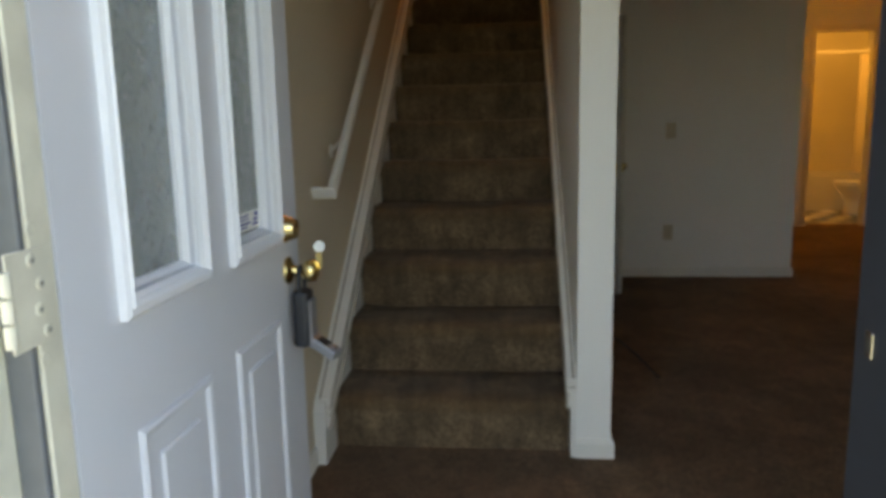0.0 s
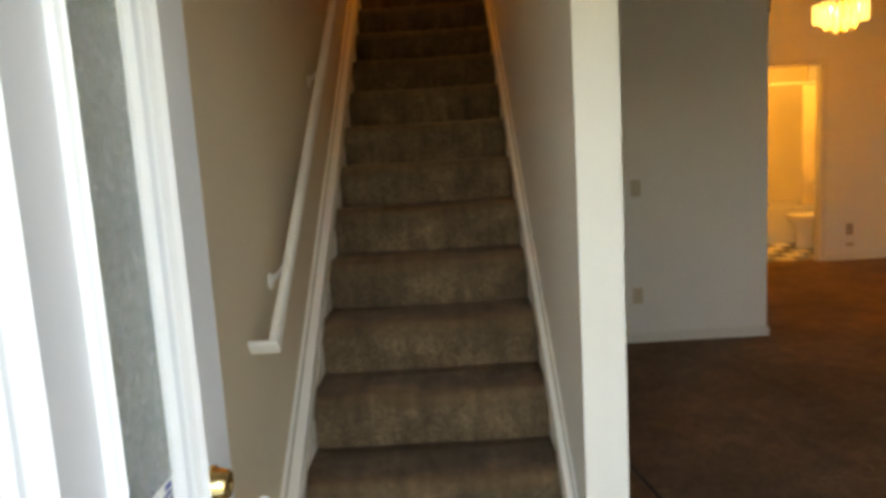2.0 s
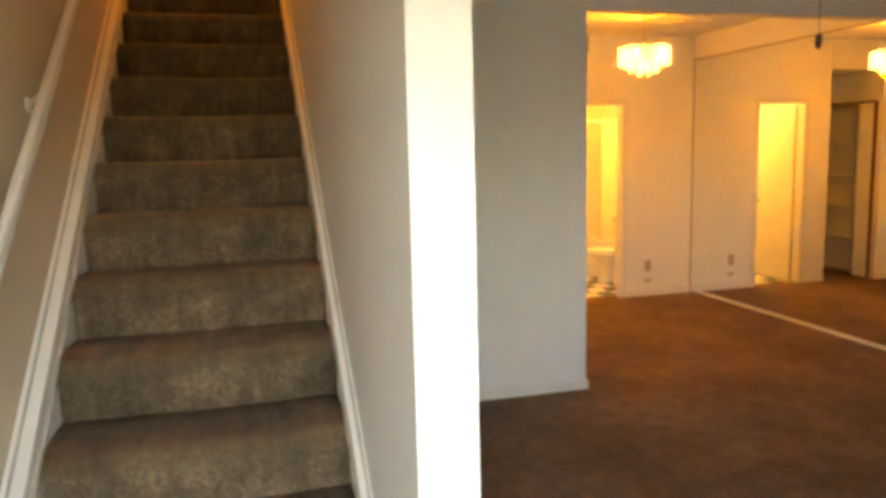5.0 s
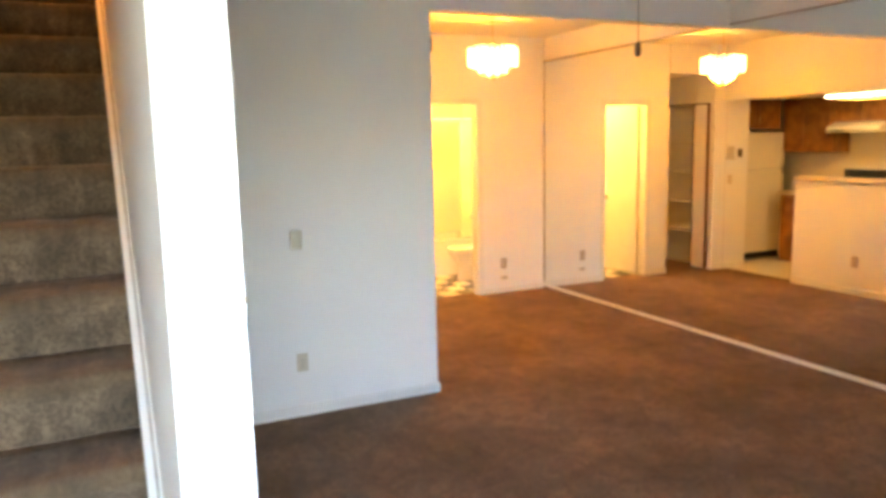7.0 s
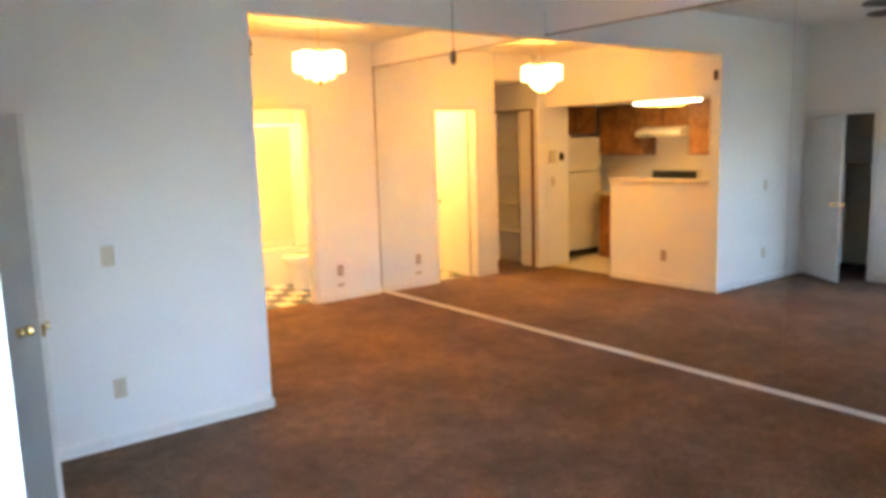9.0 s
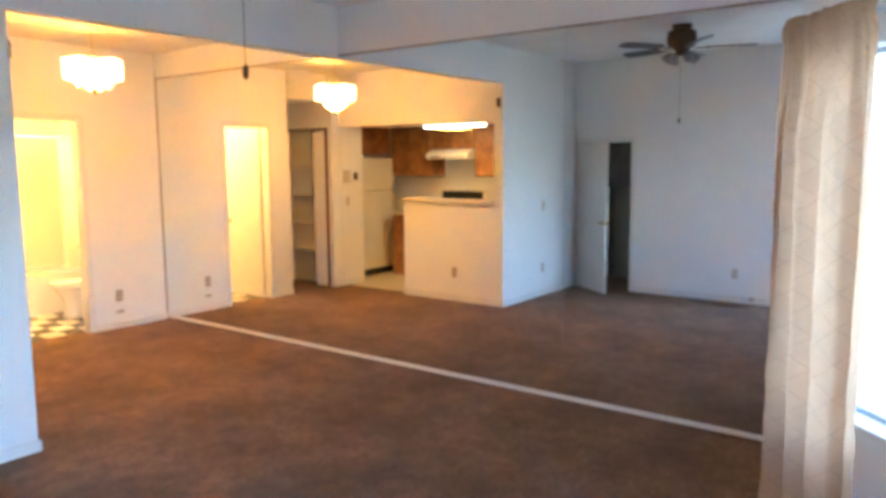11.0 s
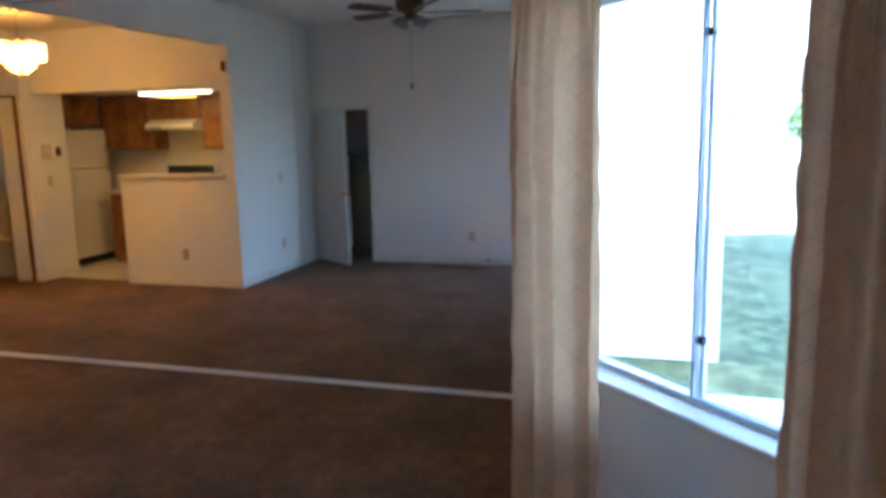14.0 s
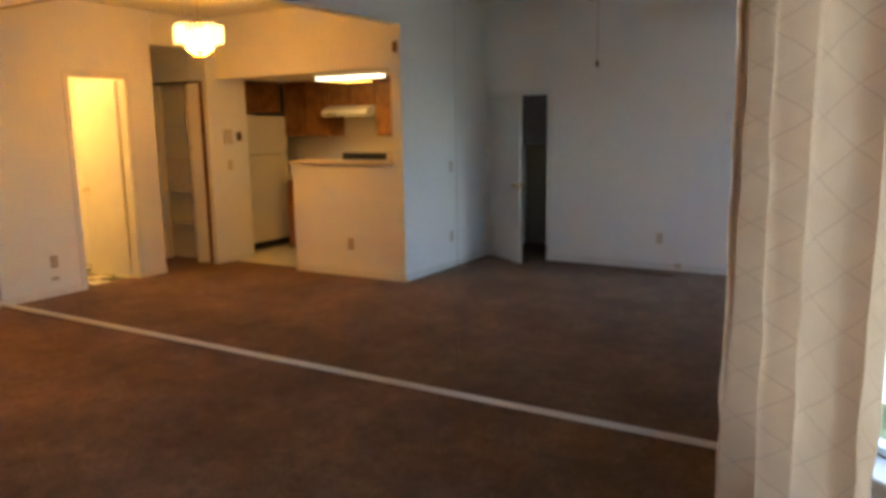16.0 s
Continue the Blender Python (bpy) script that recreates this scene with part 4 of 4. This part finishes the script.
# ---- ceiling fan ----
FX, FY = 1.75, 1.155
fan = thing("ceiling_fan", Matrix.Translation((FX, FY, CEIL)), "dark bronze ceiling fan with wooden blades and tulip lights", "ceiling fan")
part("canopy", lathe([(0.09, 0.0), (0.09, -0.02), (0.075, -0.04), (0.06, -0.045)]), M_BRONZE, fan, smooth=True)
part("motor", lathe([(0.06, -0.04), (0.125, -0.06), (0.135, -0.125), (0.128, -0.185), (0.07, -0.22), (0.05, -0.24), (0.055, -0.262), (0.03, -0.28)]), M_BRONZE, fan, smooth=True)
for k in range(5):
    a = math.radians(34 + 72 * k)
    m = Matrix.Translation((0, 0, -0.055)) @ Matrix.Rotation(a, 4, "Z")
    iron = join(box(0.11, -0.018, -0.165, 0.24, 0.018, -0.157, 0.002), box(0.21, -0.045, -0.163, 0.25, 0.045, -0.157, 0.002))
    bmesh.ops.transform(iron, matrix=m, verts=iron.verts)
    part("blade_iron", iron, M_BRONZE, fan)
    bl = bmesh.new()
    out = [(0.22, -0.055), (0.45, -0.068), (0.60, -0.066), (0.645, -0.045), (0.655, 0.0), (0.645, 0.045), (0.60, 0.066), (0.45, 0.068), (0.22, 0.055)]
    lo = [bl.verts.new((x, y, -0.156 - 0.2 * y)) for x, y in out]
    hi = [bl.verts.new((x, y, -0.150 - 0.2 * y)) for x, y in out]
    bl.faces.new(lo[::-1])
    bl.faces.new(hi)
    for i in range(len(out)):
        bl.faces.new((lo[i], lo[(i + 1) % len(out)], hi[(i + 1) % len(out)], hi[i]))
    bmesh.ops.transform(bl, matrix=m, verts=bl.verts)
    part("blade", bl, M_FANWOOD, fan)
M_TULIP = mat("frosted_tulip_glass", (0.36, 0.38, 0.40), 0.25, vary=0.04)
for k in range(4):
    a = math.radians(45 + 90 * k)
    arm = Vector((math.cos(a), math.sin(a), 0))
    p0, p1 = Vector((0, 0, -0.255)) + arm * 0.04, Vector((0, 0, -0.262)) + arm * 0.09
    part("light_arm", tube(p0, p1, 0.008, seg=8), M_BRONZE, fan)
    m = Matrix.Translation(p1) @ (arm * 0.75 + Vector((0, 0, -0.75))).to_track_quat("Z", "Y").to_matrix().to_4x4()
    part("tulip_shade", lathe([(0.016, 0), (0.03, 0.02), (0.042, 0.05), (0.05, 0.085), (0.046, 0.086), (0.03, 0.05), (0.012, 0.02)], m, 16), M_TULIP, fan, "frosted glass tulip shade", True)
part("pull_chain", tube((0.01, 0, -0.275), (0.01, 0.0, -0.84), 0.0016, seg=6), M_BRONZE, fan)
part("chain_knob", lathe([(0.002, 0), (0.011, -0.012), (0.013, -0.035), (0.009, -0.055), (0.003, -0.06)], Matrix.Translation((0.01, 0, -0.84)), 12), M_FANWOOD, fan, "dark turned wooden pull", True)

# ---- kitchen ----
ct = thing("bar_counter", Matrix.Translation((XR, YW + 0.12, 1.155)), "cream laminate breakfast bar top", "counter")
part("top", box(-0.26, 0.002, 0.0, 0.045, 1.312, 0.034, 0.008, seg=2), M_LAMIN, ct)
fl = thing("ceiling_light", Matrix.Translation((0.95, 4.32, 2.125)), "lit fluorescent box light on the kitchen ceiling", "light")
part("frame", box(-0.085, -0.46, -0.03, 0.085, 0.46, 0.0, 0.003), M_TRIM, fl)
part("diffuser", box(-0.07, -0.445, -0.060, 0.07, 0.445, -0.029, 0.012, seg=2), glow("lit_diffuser", (1.0, 0.75, 0.40), 0.3), fl)


def cabinet(m, w, h, d, doors, label, lower=False):
    """Carcass with framed doors; front faces +X, width along Y."""
    c = thing("kitchen_cabinet", m, label, "cabinet", "kitchen cabinets")
    part("body", box(0, 0, 0, d - 0.02, w, h), M_WOOD, c)
    step = w / doors
    for k in range(doors):
        y0, y1 = k * step + 0.012, (k + 1) * step - 0.012
        z1 = h - 0.015 if not lower else h - 0.17
        dr = part("door", box(d - 0.02, y0, 0.015, d - 0.004, y1, z1, 0.003), M_WOOD, c)
        part("door_panel", frame_ring(y0, 0.015, y1, z1, 0.055, d - 0.004, d + 0.004, 0.004), M_WOOD, dr)
        part("handle", tube((d + 0.018, y1 - 0.03, 0.08 if not lower else z1 - 0.16), (d + 0.018, y1 - 0.03, 0.16 if not lower else z1 - 0.08), 0.005, seg=8), M_BRASS, dr, "small brass pull")
        if lower:
            part("drawer_front", box(d - 0.02, y0, h - 0.15, d, y1, h - 0.015, 0.004), M_WOOD, c)
    return c


cabinet(Matrix.Translation((0.002, 5.17, 1.42)), 0.75, 0.70, 0.33, 2, "honey oak wall cabinet beside the range hood")
cabinet(Matrix.Translation((0.002, 4.44, 1.796)), 0.72, 0.325, 0.33, 2, "short honey oak cabinet over the range hood")
cabinet(Matrix.Translation((0.002, 3.26, 1.42)), 1.17, 0.70, 0.33, 3, "honey oak wall cabinet above the counter")
cabinet(Matrix.Translation((0.002, 5.19, 0.0)), 0.49, 0.88, 0.60, 1, "honey oak base cabinet under the kitchen counter", True)
cabinet(Matrix.Translation((0.002, 3.26, 0.0)), 1.17, 0.88, 0.62, 3, "honey oak base cabinet beside the range", True)
cabinet(Matrix.Translation((0.36, 6.52, 1.735)) @ Matrix.Rotation(-math.pi / 2, 4, "Z"), 0.90, 0.385, 0.60, 2, "honey oak cabinet over the refrigerator")
for y0, y1 in ((5.185, 5.69), (3.23, 4.435)):
    k = thing("countertop", Matrix.Translation((0.002, y0, 0.88)), "cream laminate kitchen countertop", "countertop")
    part("top", box(0, 0, 0.001, 0.65, y1 - y0, 0.04, 0.008), M_LAMIN, k)
    part("backsplash", box(0, 0, 0.04, 0.02, y1 - y0, 0.14, 0.004), M_LAMIN, k)
st = thing("range", Matrix.Translation((0.004, 4.44, 0.0)), "white electric range with a black control panel", "range")
part("body", box(0, 0.004, 0.0, 0.64, 0.736, 0.90, 0.006), M_ENAMEL, st)
part("oven_door", box(0.642, 0.02, 0.2, 0.67, 0.72, 0.80, 0.008), M_ENAMEL, st)
part("oven_window", box(0.671, 0.15, 0.35, 0.674, 0.59, 0.62), M_BLACK, st, "black oven window")
part("handle", tube((0.70, 0.08, 0.77), (0.70, 0.66, 0.77), 0.010), M_ENAMEL, st)
part("cooktop", box(0.0, 0.004, 0.90, 0.65, 0.736, 0.915, 0.004), M_ENAMEL, st)
part("backguard", box(0.0, 0.004, 0.915, 0.07, 0.736, 1.22, 0.01), M_ENAMEL, st)
pan = part("control_panel", box(0.071, 0.02, 1.10, 0.076, 0.72, 1.205), M_BLACK, st, "black glass control panel")
for y in (0.10, 0.20, 0.54, 0.64):
    part("knob", lathe([(0.018, 0), (0.015, 0.015), (0.004, 0.017)], Matrix.Translation((0.076, y, 1.15)) @ Matrix.Rotation(math.pi / 2, 4, "Y"), 12), M_BLACK, pan)
for x, y, r in ((0.20, 0.19, 0.075), (0.20, 0.55, 0.095), (0.46, 0.19, 0.095), (0.46, 0.55, 0.075)):
    part("burner", lathe([(r, 0.915), (r, 0.922), (r * 0.6, 0.926), (0.01, 0.924)], Matrix.Translation((x, y, 0))), M_BLACK, st, "black burner")
hd = thing("range_hood", Matrix.Translation((0.003, 4.45, 1.665)), "white enamel range hood under the cabinet", "range hood")
b = bmesh.new()
pr = [(0, 0), (0.46, 0), (0.48, 0.03), (0.47, 0.075), (0.33, 0.13), (0, 0.13)]
va, vb = [b.verts.new((x, 0.0, z)) for x, z in pr], [b.verts.new((x, 0.70, z)) for x, z in pr]
b.faces.new(va)
b.faces.new(vb[::-1])
for k in range(6):
    b.faces.new((va[k], va[(k + 1) % 6], vb[(k + 1) % 6], vb[k]))
part("canopy", b, M_ENAMEL, hd)
part("switch_strip", box(0.481, 0.45, 0.018, 0.483, 0.62, 0.034), M_SLOT, hd)
fg = thing("refrigerator", Matrix.Translation((0.36, 5.86, 0.0)) @ Matrix.Diagonal((1.1, 1, 1, 1)), "white two-door refrigerator with the freezer on top", "refrigerator")
part("cabinet_body", box(0.0, 0.06, 0.05, 0.72, 0.74, 1.68, 0.012), M_ENAMEL, fg)
for z0, z1 in ((0.10, 1.205), (1.215, 1.69)):
    dr = part("door", box(0.0, 0.0, z0, 0.72, 0.058, z1, 0.018, seg=3), M_ENAMEL, fg, smooth=False)
    hz = (z1 - 0.36, z1 - 0.02) if z0 < 1 else (z0 + 0.02, z0 + 0.26)
    hb = tube((0.045, -0.035, hz[0] + 0.02), (0.045, -0.035, hz[1] - 0.02), 0.012)
    for z in hz:
        tube((0.045, 0.004, z), (0.045, -0.035, z + (0.02 if z == hz[0] else -0.02)), 0.011, bm=hb)
    part("handle", hb, M_ENAMEL, dr, "long white handle")
part("toe_grille", box(0.01, 0.02, 0.012, 0.71, 0.07, 0.095), M_BLACK, fg, "black toe grille")
for x in (0.05, 0.67):
    part("foot", tube((x, 0.1, 0.004), (x, 0.1, 0.05), 0.02), M_BLACK, fg)

# telephone and chime on the short wall
ph = thing("wall_telephone", Matrix.Translation((1.62, 5.6, 1.44)), "beige wall telephone base", "telephone")
part("base", box(-0.06, -0.035, -0.06, 0.06, 0.0, 0.09, 0.008), M_OUTLET, ph)
part("shelf", box(-0.075, -0.05, -0.075, 0.075, 0.0, -0.06, 0.004), M_OUTLET, ph)
th = thing("thermostat", Matrix.Translation((1.45, 5.6, 1.445)), "small dark wall thermostat", "thermostat")
part("case", box(-0.03, -0.03, -0.05, 0.03, 0, 0.05, 0.006), M_BRONZE, th)
part("dial", lathe([(0.018, 0), (0.016, 0.006), (0.004, 0.008)], Matrix.Translation((0, -0.03, 0)) @ Matrix.Rotation(math.pi / 2, 4, "X"), 16), M_SLOT, th)

# ---- hall closet: folding door and shelves ----
M_STAIN = mat("brown_stain", (0.17, 0.075, 0.028), 0.45, vary=0.15, scale=14)
bf = thing("folding_door", Matrix.Translation((1.886, 5.705, 0.012)), "white folding closet door pushed half open", "door")
FOLD = 0.165
tip = (FOLD * math.cos(math.radians(74)), FOLD * math.sin(math.radians(74)))
for m in (Matrix.Rotation(math.radians(74), 4, "Z"), Matrix.Translation((-0.034, 0.004, 0)) @ Matrix.Rotation(math.radians(80), 4, "Z")):
    b = box(0, -0.014, 0.0, FOLD, 0.014, 2.03, 0.002)
    bmesh.ops.transform(b, matrix=m, verts=b.verts)
    part("leaf", b, M_TRIM, bf)
part("track", box(-0.03, 0.0, 2.035, 0.015, 0.75, 2.056), M_BRONZE, bf, "dark metal track")
part("edge_strip", box(-0.012, -0.040, 0.0, 0.014, -0.004, 2.05, 0.002), M_STAIN, bf, "brown stained edge")
part("edge_strip", box(tip[0] - 0.010, tip[1] + 0.002, 0.0, tip[0] + 0.014, tip[1] + 0.014, 2.03, 0.002), M_STAIN, bf, "brown stained edge")
for z in (0.42, 0.80, 1.18, 1.56):
    sh = thing("closet_shelf", Matrix.Translation((1.702, 5.72, z)), "white painted closet shelf", "shelf", "closet shelves")
    part("board", box(0, 0, 0, 0.10, 1.4, 0.022, 0.002), M_TRIM, sh)
setting(part("wall_closet_back", box(1.39, 5.70, 0, 1.70, 7.2, CEIL), M_WALL), "painted back wall of the hall closet", "wall")

# ---- bathroom ----
bt = thing("bathtub", Matrix.Translation((2.62, 7.0, -0.004)), "white bathtub with a plain apron", "bathtub")
b = wall_mesh(1.58, 0.75, 0.45, [(0.10, 0.09, 1.48, 0.66)])
bmesh.ops.transform(b, matrix=Matrix.Translation((0, 0.0, 0.45)) @ Matrix.Rotation(-math.pi / 2, 4, "X"), verts=b.verts)
part("basin", b, M_PORC, bt)
part("floor", box(0.08, 0.08, 0.05, 1.5, 0.68, 0.08), M_PORC, bt)
rd = thing("shower_rod", Matrix.Translation((2.6, 7.02, 1.93)), "white shower curtain rod", "shower rod")
part("rod", tube((0.0, 0, 0), (1.63, 0, 0), 0.013), M_TRIM, rd)
for x in (0.004, 1.632):
    part("flange", tube((x, 0, 0), (x + 0.012, 0, 0), 0.03), M_TRIM, rd)
sc = part("shower_curtain", box(3.86, 7.03, 0.47, 4.24, 7.045, 1.9, 0.002), mat("pale_curtain", (0.80, 0.70, 0.52), 0.6, vary=0.06), None)
tagged(sc, "pale cream plastic shower curtain drawn aside", "shower curtain")
tl = thing("toilet", Matrix.Translation((3.82, 6.60, -0.004)), "white porcelain toilet with a tank on the wall side", "toilet")
S = Matrix.Diagonal((1.25, 0.95, 1, 1))
part("bowl", lathe([(0.11, 0.0), (0.10, 0.05), (0.085, 0.14), (0.11, 0.24), (0.175, 0.34), (0.19, 0.385), (0.15, 0.386), (0.12, 0.28), (0.05, 0.22)], Matrix.Translation((-0.10, 0, 0)) @ S), M_PORC, tl, smooth=True)
part("seat", lathe([(0.195, 0.386), (0.20, 0.395), (0.19, 0.410), (0.02, 0.418)], Matrix.Translation((-0.10, 0, 0)) @ S), M_PORC, tl, smooth=True)
part("pedestal", box(-0.10, -0.10, 0.0, 0.18, 0.10, 0.36, 0.03, seg=2), M_PORC, tl)
part("tank", box(0.16, -0.22, 0.36, 0.36, 0.22, 0.73, 0.02, seg=2), M_PORC, tl)
part("tank_lid", box(0.15, -0.23, 0.73, 0.37, 0.23, 0.76, 0.01), M_PORC, tl)
part("flush_lever", box(0.148, -0.19, 0.66, 0.16, -0.10, 0.68, 0.003), M_STEEL, tl, "chrome flush lever")
vn = thing("bath_vanity", Matrix.Translation((3.66, YF + 0.121, -0.004)), "white bathroom vanity with a sink top", "vanity")
part("body", box(0, 0, 0, 0.575, 0.48, 0.78), M_TRIM, vn)
part("sink_top", box(-0.02, 0.0, 0.78, 0.58, 0.51, 0.82, 0.008), M_PORC, vn)
part("door", box(-0.016, 0.04, 0.08, -0.001, 0.44, 0.72, 0.004), M_TRIM, vn)
bl = thing("vanity_light", Matrix.Translation((4.21, 6.1, 2.05)), "lit vanity light bar", "light")
part("bar", box(-0.03, -0.25, -0.05, 0.03, 0.25, 0.05, 0.004), M_STEEL, bl)
for y in (-0.16, 0.0, 0.16):
    part("bulb", lathe([(0.02, 0), (0.05, 0.03), (0.06, 0.06), (0.045, 0.10), (0.01, 0.12)], Matrix.Translation((-0.03, y, 0)) @ Matrix.Rotation(-math.pi / 2, 4, "Y")), glow("lit_globe", (1.0, 0.55, 0.15), 0.5) if y < -0.1 else bpy.data.materials["lit_globe"], bl, smooth=True)
bd = setting(thing("door_3", pose(2.835, YF + 0.125, 0.0, 0, 0, 86), "bathroom door", "door"), "white bathroom door folded back inside", "door")
part("leaf", box(0, -0.017, 0.01, 0.60, 0.017, 2.02, 0.002), M_TRIM, bd)
part("door_knob", lathe([(0.026, 0), (0.010, 0.008), (0.010, 0.03), (0.023, 0.042), (0.022, 0.056), (0.010, 0.06)], Matrix.Translation((0.54, -0.017, 0.92)) @ Matrix.Rotation(math.pi / 2, 4, "X"), 16), M_BRASS, bd, "brass door knob", True)
bc = setting(thing("door_casing", Matrix.Identity(4), "casing", "trim"), "white painted casing of the bathroom doorway", "trim")
for x0, x1, z0, z1 in ((2.77, 2.822, 0, 2.10), (3.424, 3.478, 0, 2.10), (2.77, 3.478, 2.044, 2.10)):
    part("casing", box(x0, YF - 0.012 - (0.0005 if z0 else 0), z0, x1, YF, z1, 0.003), M_TRIM, bc)
for x0, x1 in ((2.816, 2.826), (3.420, 3.428)):
    part("jamb", box(x0, YF, 0, x1, YF + 0.118, 2.042), M_TRIM, bc)

tile = None
for i in range(8):
    for j in range(5):
        x, y = 2.70 + 0.19 * i, YF + 0.13 + 0.23 * j
        if tile is None:
            tile = part("tile", box(0, 0, 0, 0.187, 0.227, 0.006, 0.0015), M_TILE_W, bpy.data.objects["floor_bathroom"])
            dark = tile.data.copy()
            dark.materials[0] = M_TILE_B
            ob = tile
        else:
            ob = tile.copy()
            scene.collection.objects.link(ob)
        ob.data = dark if (i + j) % 2 else tile.data if ob is tile else bpy.data.meshes["tile"]
        ob.location = (x, y, -0.006)

# ---- outdoors ----
setting(part("ground", box(-300, -300, -0.6, 300, 300, -0.16), M_GRASS), "green lawn with worn patches and sunlit patches painted into its colour", "lawn")
setting(part("porch", box(-2.2, -3.6, -0.3, 1.5, -1.75, -0.055, 0.01), M_CONC), "concrete entry slab outside the front door", "porch")
setting(part("pavement", box(1.5, -2.9, -0.3, 5.0, -0.76, -0.13, 0.008), M_CONC), "concrete walk along the building", "pavement")
setting(part("road", box(13.6, -150, -0.5, 25, 150, -0.15), M_ROAD), "pale sunlit asphalt street beyond the lawn", "road")
setting(part("kerb", box(13.4, -150, -0.5, 13.6, 150, -0.04, 0.02), M_CONC), "concrete kerb along the street", "kerb")
nb = thing("neighbour_wing", Matrix.Translation((5.75, -1.52, -0.15)), "white stucco projecting wing of the next unit", "building")
part("wall", box(0, 0, 0, 6.0, 2.5, 5.5), M_STUCCO, nb)
part("eave", box(-0.3, -0.3, 5.5, 6.3, 2.5, 5.65, 0.01), M_TRIM, nb)
part("roof", box(-0.25, -0.25, 5.65, 6.2, 2.5, 5.8, 0.02), M_ROOF, nb)
M_PANE = mat("dark_pane", (0.20, 0.22, 0.24), 0.1)


def house(x, y, w, d, h, label):
    t = thing("house", Matrix.Translation((x, y, -0.16)), label, "house", "houses across the street")
    part("wall", box(0, 0, 0, w, d, h), M_STUCCO, t)
    b = bmesh.new()
    v = [b.verts.new(p) for p in ((-0.4, -0.4, h), (w + 0.4, -0.4, h), (w + 0.4, d + 0.4, h), (-0.4, d + 0.4, h), (0.8, d / 2, h + 1.8), (w - 0.8, d / 2, h + 1.8))]
    for f in ((0, 1, 5, 4), (2, 3, 4, 5), (1, 2, 5), (3, 0, 4), (3, 2, 1, 0)):
        b.faces.new([v[i] for i in f])
    part("roof", b, M_ROOF, t)
    n = max(2, int(d / 3))
    for k in range(n):
        c = (k + 0.5) * d / n
        wd = part("window", box(-0.04, c - 0.6, 1.0, 0.02, c + 0.6, 2.2, 0.01), M_TRIM, t)
        part("pane", box(-0.05, c - 0.52, 1.08, -0.041, c + 0.52, 2.12), M_PANE, wd)
    return t


house(34, -14, 9, 12, 3.0, "pale single-storey house across the street")
house(35, 3, 9, 13, 3.2, "pale stucco house with a dark roof across the street")
house(35, -34, 9, 14, 3.0, "low white house beyond the street")


def tree(x, y, h, r, seed, label):
    rnd = random.Random(seed)
    t = thing("tree", Matrix.Translation((x, y, -0.17)), label, "tree", "street trees")
    tr = tube((0, 0, 0), (0.1, 0.05, h * 0.5), 0.18, 0.10, 10)
    tips = []
    for k in range(7):
        a, q = rnd.random() * 6.28, rnd.uniform(0.5, 1.0)
        tip = Vector((math.cos(a) * r * 0.7 * q, math.sin(a) * r * 0.7 * q, h * rnd.uniform(0.6, 0.92)))
        tube((0.08, 0.04, h * rnd.uniform(0.33, 0.48)), tip, 0.07, 0.02, 6, bm=tr)
        tips.append(tip)
    part("trunk", tr, M_BARK, t)
    verts, faces = [], []
    for k in range(2600):
        c = tips[k % 7] + Vector((rnd.gauss(0, 1), rnd.gauss(0, 1), rnd.gauss(0, 0.8))) * r * 0.28
        d1 = Vector((rnd.uniform(-1, 1), rnd.uniform(-1, 1), rnd.uniform(-1, 1))).normalized()
        d2 = d1.orthogonal().normalized()
        s = rnd.uniform(0.06, 0.14)
        i = len(verts)
        verts += [c - d1 * s, c + d2 * s * 0.5, c + d1 * s, c - d2 * s * 0.5]
        faces.append((i, i + 1, i + 2, i + 3))
    me = bpy.data.meshes.new("crown")
    me.from_pydata([tuple(v) for v in verts], [], faces)
    me.materials.append(M_LEAF)
    new("crown", me).parent = t


tree(28, -6.4, 2.2, 1.2, 1, "small leafy tree across the street")
tree(30, -13, 8, 3.4, 2, "tall leafy tree beyond the street")
tree(29, 1.5, 7, 3.0, 5, "leafy tree across the street")
tree(30, -22, 8, 3.2, 7, "broad leafy tree across the street")
